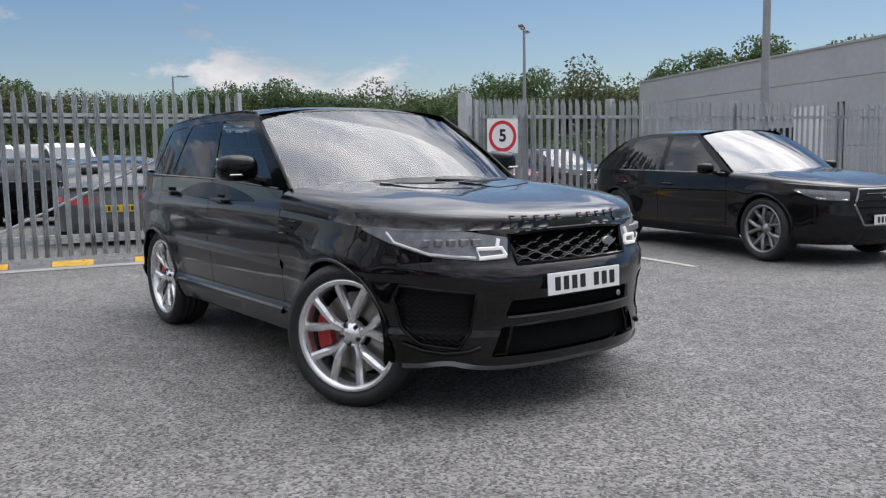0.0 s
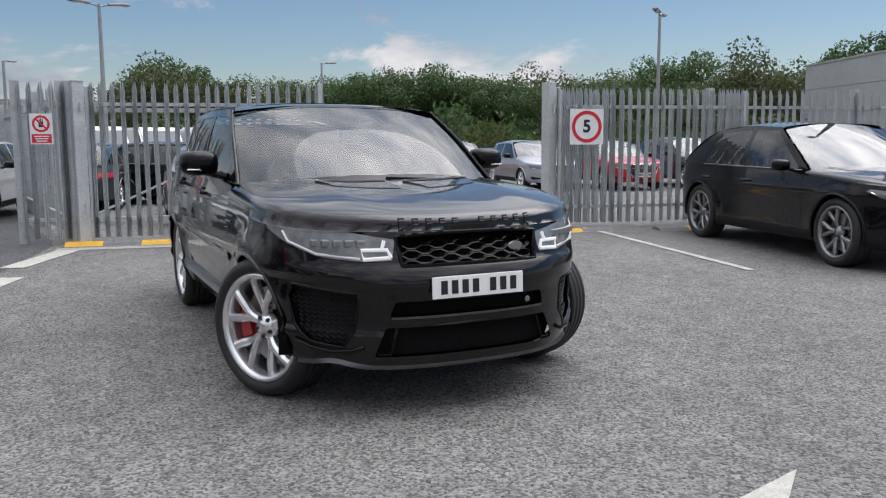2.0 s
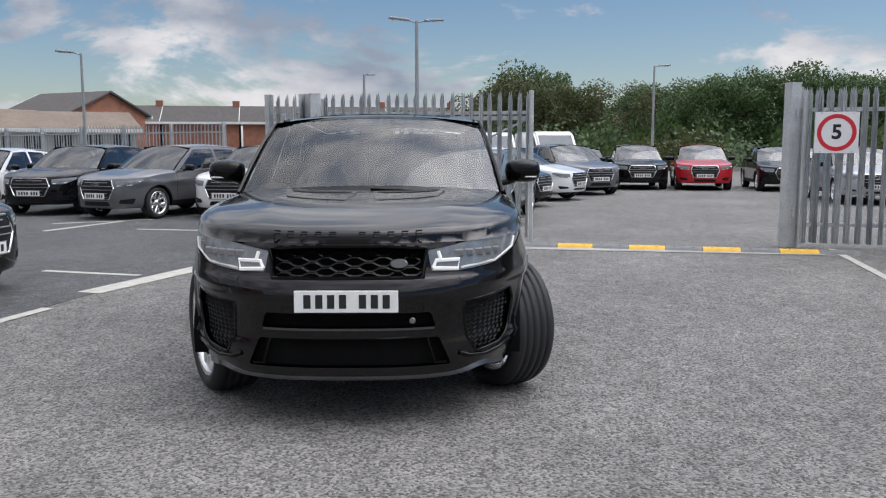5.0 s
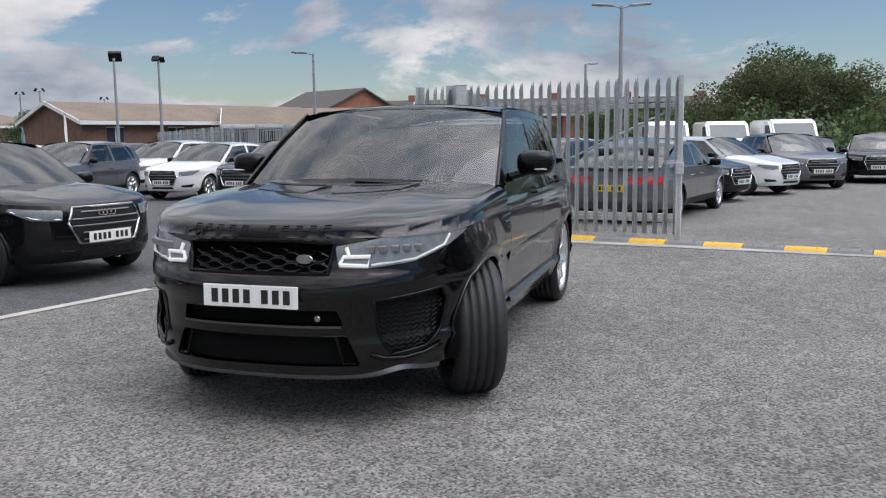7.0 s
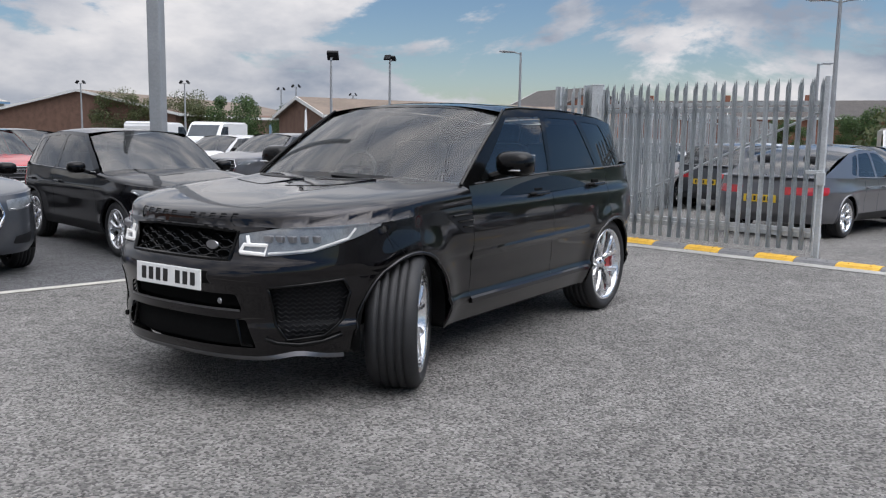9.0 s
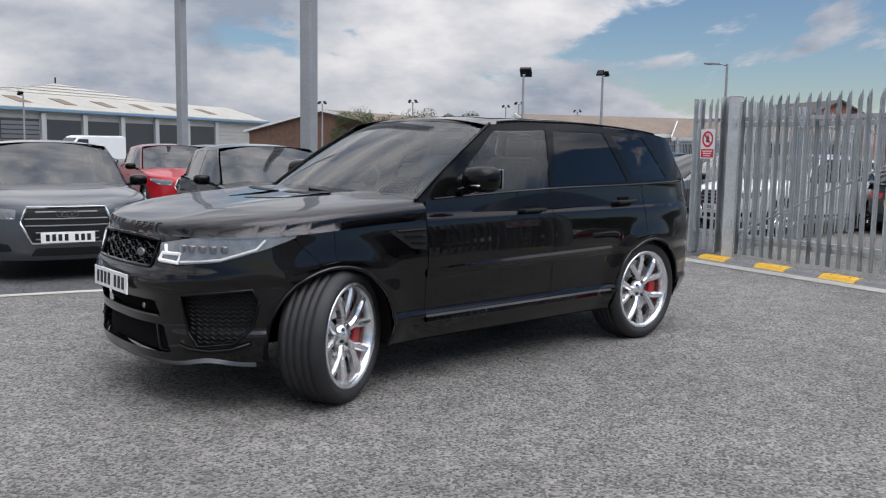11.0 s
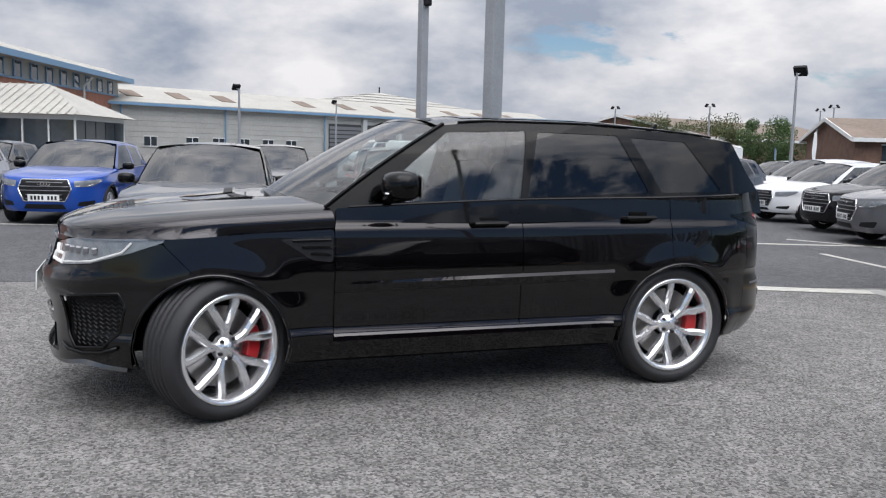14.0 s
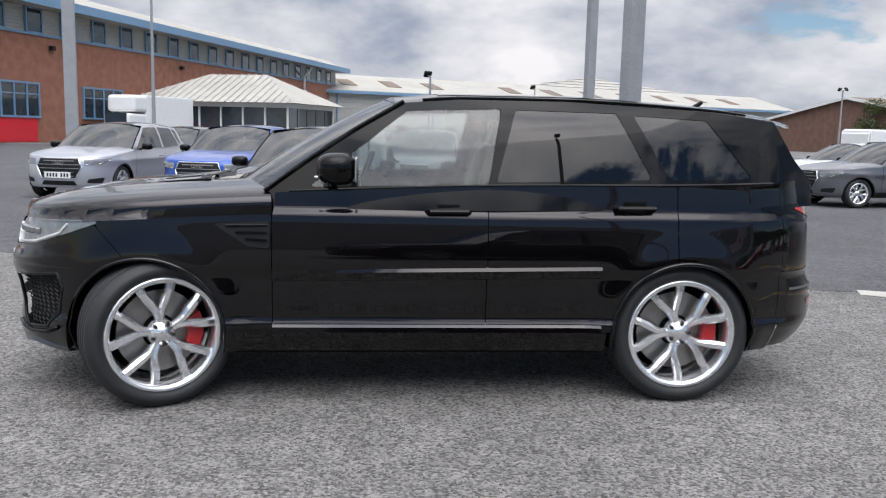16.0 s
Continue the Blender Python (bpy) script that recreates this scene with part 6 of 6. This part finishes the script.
        bm = skin_range(b, s * b.lx(wf - b.arch), s * b.lx(wr + b.arch), 20, zlo, 0.36, 4, None, -0.004)
        part("sill", bm, M_DARK, root, smooth=True)
        bp = (ah + rr) / 2 + 0.22
        bq = rr + {"suv": 0.36, "fastback": 0.16}.get(style, 0.30)
        t0 = H - 0.115
        e1, e2 = b.roof_edge(bp), b.roof_edge(rr)
        wins = [[(cs - 0.16, belt + 0.02), (ah - 0.02, t0), (bp + 0.03, e1 - 0.04), (bp + 0.04, belt + 0.03)],
                [(bp - 0.05, belt + 0.03), (bp - 0.06, e1 - 0.04), (bq, b.roof_edge(bq) - 0.05), (bq - 0.22, belt + 0.05)],
                [(bq - 0.06, b.roof_edge(bq) - 0.055), (bq - 0.28, belt + 0.055), (max(xr + 0.35, rr - 0.12), belt + 0.08), (rr + 0.06, e2 - 0.06)]]
        tail_x = xr + {"coupe": 0.42, "fastback": 0.20}.get(style, 0.14)
        outline = [(cs + 0.06, belt - 0.06), (cs + 0.06, belt - 0.03), ((cs + ah) / 2 + 0.03, (belt + H) / 2 - 0.03), (ah, H - 0.075), ((rr + ah) / 2, H - 0.055), (rr, e2), (tail_x, belt + 0.06), (tail_x, belt - 0.06)]
        painted("pillar_frame", side_frame(b, outline, wins, s, 70, 20), paint, root, smooth=True)
        for i, w in enumerate(wins):
            part("side_window", window_sheet(b, w, 0.003, 14)(s), M_CAR_GLASS, root, smooth=True)
        bm = bmesh.new()
        tube(bm, [(x, s * (b.glass_y(x, belt + 0.02) + 0.004), belt + 0.012 + 0.04 * (cs - x) / L) for x in lin(cs - 0.12, rr - 0.05, 14)], 0.008, 5)
        part("belt_trim", bm, M_SATIN, root)
        ms = part("side_mirror", mirror_shell(s, cs - 0.30, s * (hw + 0.09), belt + 0.07, 0.85), M_GLOSS if name == "parked_car" else paint, root, smooth=True)
        bm = bmesh.new()
        tube(bm, [(cs - 0.26, s * (hw - 0.1), belt), (cs - 0.29, s * (hw + 0.05), belt + 0.04)], 0.022, 6)
        part("mirror_arm", bm, M_DARK, ms)
        for hx in (bp + 0.22, bq + 0.02):
            y = b.skin(b.lx(hx), belt * 0.86)[1]
            bm = bmesh.new()
            tube(bm, [(hx - 0.1, s * (y - 0.01), belt * 0.86), (hx - 0.08, s * (y + 0.03), belt * 0.86), (hx + 0.08, s * (y + 0.03), belt * 0.86), (hx + 0.1, s * (y - 0.01), belt * 0.86)], 0.012, 6)
            painted("door_handle", bm, paint, root)
        for gx in (cs - 0.02, bp, bq - 0.1):
            bm = skin_range(b, s * b.lx(gx + 0.004), s * b.lx(gx - 0.004), 2, 0.38, belt - 0.02, 12, None, -0.0008)
            part("door_gap", bm, M_MATTE, root)
    part("windscreen", sheet(lambda y, v: b.screen(y, v), lin(-0.97, 0.97, 20), lin(-0.03, 1.0, 12)), M_CAR_GLASS, root, smooth=True)
    painted("roof", sheet(lambda x, y: b.roof_point(x, y), lin(rr, b.roof_front + 0.01, 20), lin(-1, 1, 16)), paint, root, smooth=True)
    xe = tail_x - 0.02
    w0, w1 = b.glass_y(rr, e2), b.glass_y(tail_x, belt + 0.06)
    part("rear_glass", sheet(lambda y, v: (rr + (xe - rr) * v - 0.06 * (1 - y * y) * v, y * (w0 + (w1 - w0) * v), b.roof_point(rr, y)[2] + (belt + 0.065 - b.roof_point(rr, y)[2]) * v + 0.05 * math.sin(math.pi * v) * (0.4 if style in ("suv", "hatch") else 1)), lin(-1, 1, 14), lin(0, 1, 10)), M_CAR_GLASS, root, smooth=True)
    painted("boot_lid", sheet(lambda y, v: (xe - 0.06 * (1 - y * y) + (xr + 0.04 - xe) * v + 0.1 * y * y * v, y * (w1 + 0.02), belt + 0.065 - 0.02 * v), lin(-1, 1, 12), lin(-0.05, 1, 6)), paint, root, smooth=True)
    car_interior(b, root, grey=False)
    kit = rims if rims else wheel_kit(wr_r, wr_r * 0.70, 0.22, 5, "split", M_RIM)
    for wx in (wf, wr):
        for s in (1, -1):
            put_wheel(kit, root, wx, s * (hw - 0.125), wr_r, 0, False, 17 * wx + 9 * s, bolts=False)
    for o in own:
        o["paint"] = 1
    return root


M_CAR_GLASS = glass("car glass", (0.22, 0.25, 0.25), 1.0, 1.9)


def car_paint(name, color, metal=0.0, rough=0.3):
    return mat(name, color, rough, metal, vary=0.05, scale=30, coat=1.0, Coat_IOR=1.38 if max(color) < 0.02 else 1.5, Specular_IOR_Level=0.05 if max(color) < 0.02 else 0.2)


PAINT = {"black": car_paint("parked black paint", (0.004, 0.004, 0.005)), "grey": car_paint("dark grey paint", (0.06, 0.065, 0.075), 0.4), "silver": car_paint("silver paint", (0.42, 0.43, 0.47), 0.5),
         "blue": car_paint("bright blue paint", (0.012, 0.07, 0.36), 0.3), "red": car_paint("red paint", (0.42, 0.012, 0.02)), "white": car_paint("white paint", (0.72, 0.72, 0.72)), "bronze": car_paint("dark bronze grey paint", (0.13, 0.13, 0.14), 0.5)}
WORDS = {"black": "glossy black", "grey": "dark grey metallic", "silver": "silver", "blue": "bright blue", "red": "bright red", "white": "white", "bronze": "mid grey metallic"}
KINDS = {"suv": ("compact crossover", 4.2, 1.80, 1.50, 2.6), "hatch": ("hatchback", 4.1, 1.78, 1.43, 2.55), "coupe": ("coupe", 4.75, 1.86, 1.40, 2.85)}
masters = {}


def car_at(style, colour, x, y, heading, note="parked in a marked bay", bright=True):
    m = pose(x, y, 0, 0, 0, heading)
    text = f"{WORDS[colour]} {KINDS[style][0]} {note}"
    if style not in masters:
        _, L, W, H, wb = KINDS[style]
        masters[style] = build_parked("parked_car", text, L, W, H, wb, style, PAINT[colour], bright, m)
        return masters[style]
    c = copy_thing(masters[style], m)
    tagged(c, text)
    for o in c.children_recursive:
        if "paint" in o:
            o.material_slots[0].link = "OBJECT"
            o.material_slots[0].material = PAINT[colour]
    return c


big = build_parked("parked_car", "glossy black coupe-roofed sports utility vehicle parked by the palisade fence", 4.95, 1.96, 1.64, 2.98, "fastback", PAINT["black"], False, pose(-1.64, 7.2, 0, 0, 0, -13.5), radius=0.385,
                   rims=wheel_kit(0.385, 0.285, 0.26, 5, "split", M_SATIN))
CARS = [("suv", "black", -1.85, -5.86, 78), ("suv", "grey", 0.9, -6.35, 79), ("suv", "blue", 2.85, -12.4, 76), ("suv", "silver", 5.6, -13.1, 78), ("suv", "bronze", -12.0, -5.5, -25), ("suv", "white", -12.1, -3.38, -12),
        ("coupe", "bronze", -10.5, 1.2, 166), ("suv", "red", -22.5, 9.3, -12), ("hatch", "black", -21.6, 11.6, -10), ("hatch", "black", -14.4, 1.2, 60), ("hatch", "white", -17.0, 2.5, 55),
        ("coupe", "black", -22.9, 5.2, -6), ("suv", "black", -23.0, 7.2, -6), ("suv", "bronze", -20, 4.4, 20), ("hatch", "white", -13.9, -10.5, -5), ("suv", "black", -13.2, -7.9, -8), ("suv", "white", -15.7, -13.2, -5), ("hatch", "grey", -17.5, -16.5, -5),
        ("suv", "red", -3.6, -13.2, 80), ("suv", "grey", -5.6, -15.0, 80), ("suv", "grey", -1.0, -13.4, 78), ("hatch", "silver", 0.2, -17.5, 76), ("hatch", "grey", 5.5, -19.0, 76), ("hatch", "white", -26.5, 14.2, -8),
        ("hatch", "red", -14.6, 13.4, -10), ("suv", "grey", -14.2, 16.0, -10), ("hatch", "silver", -15.6, 11.3, -10), ("coupe", "grey", -20.5, -19.5, 10), ("coupe", "black", -19, -23, 10), ("hatch", "white", -17.5, -1.2, 166), ("hatch", "grey", -14.5, -1.0, 166),
        ("hatch", "white", -12.6, -16.3, 5), ("suv", "bronze", -11.7, -13.2, 5)]
for style, colour, x, y, head in CARS:
    car_at(style, colour, x, y, head)
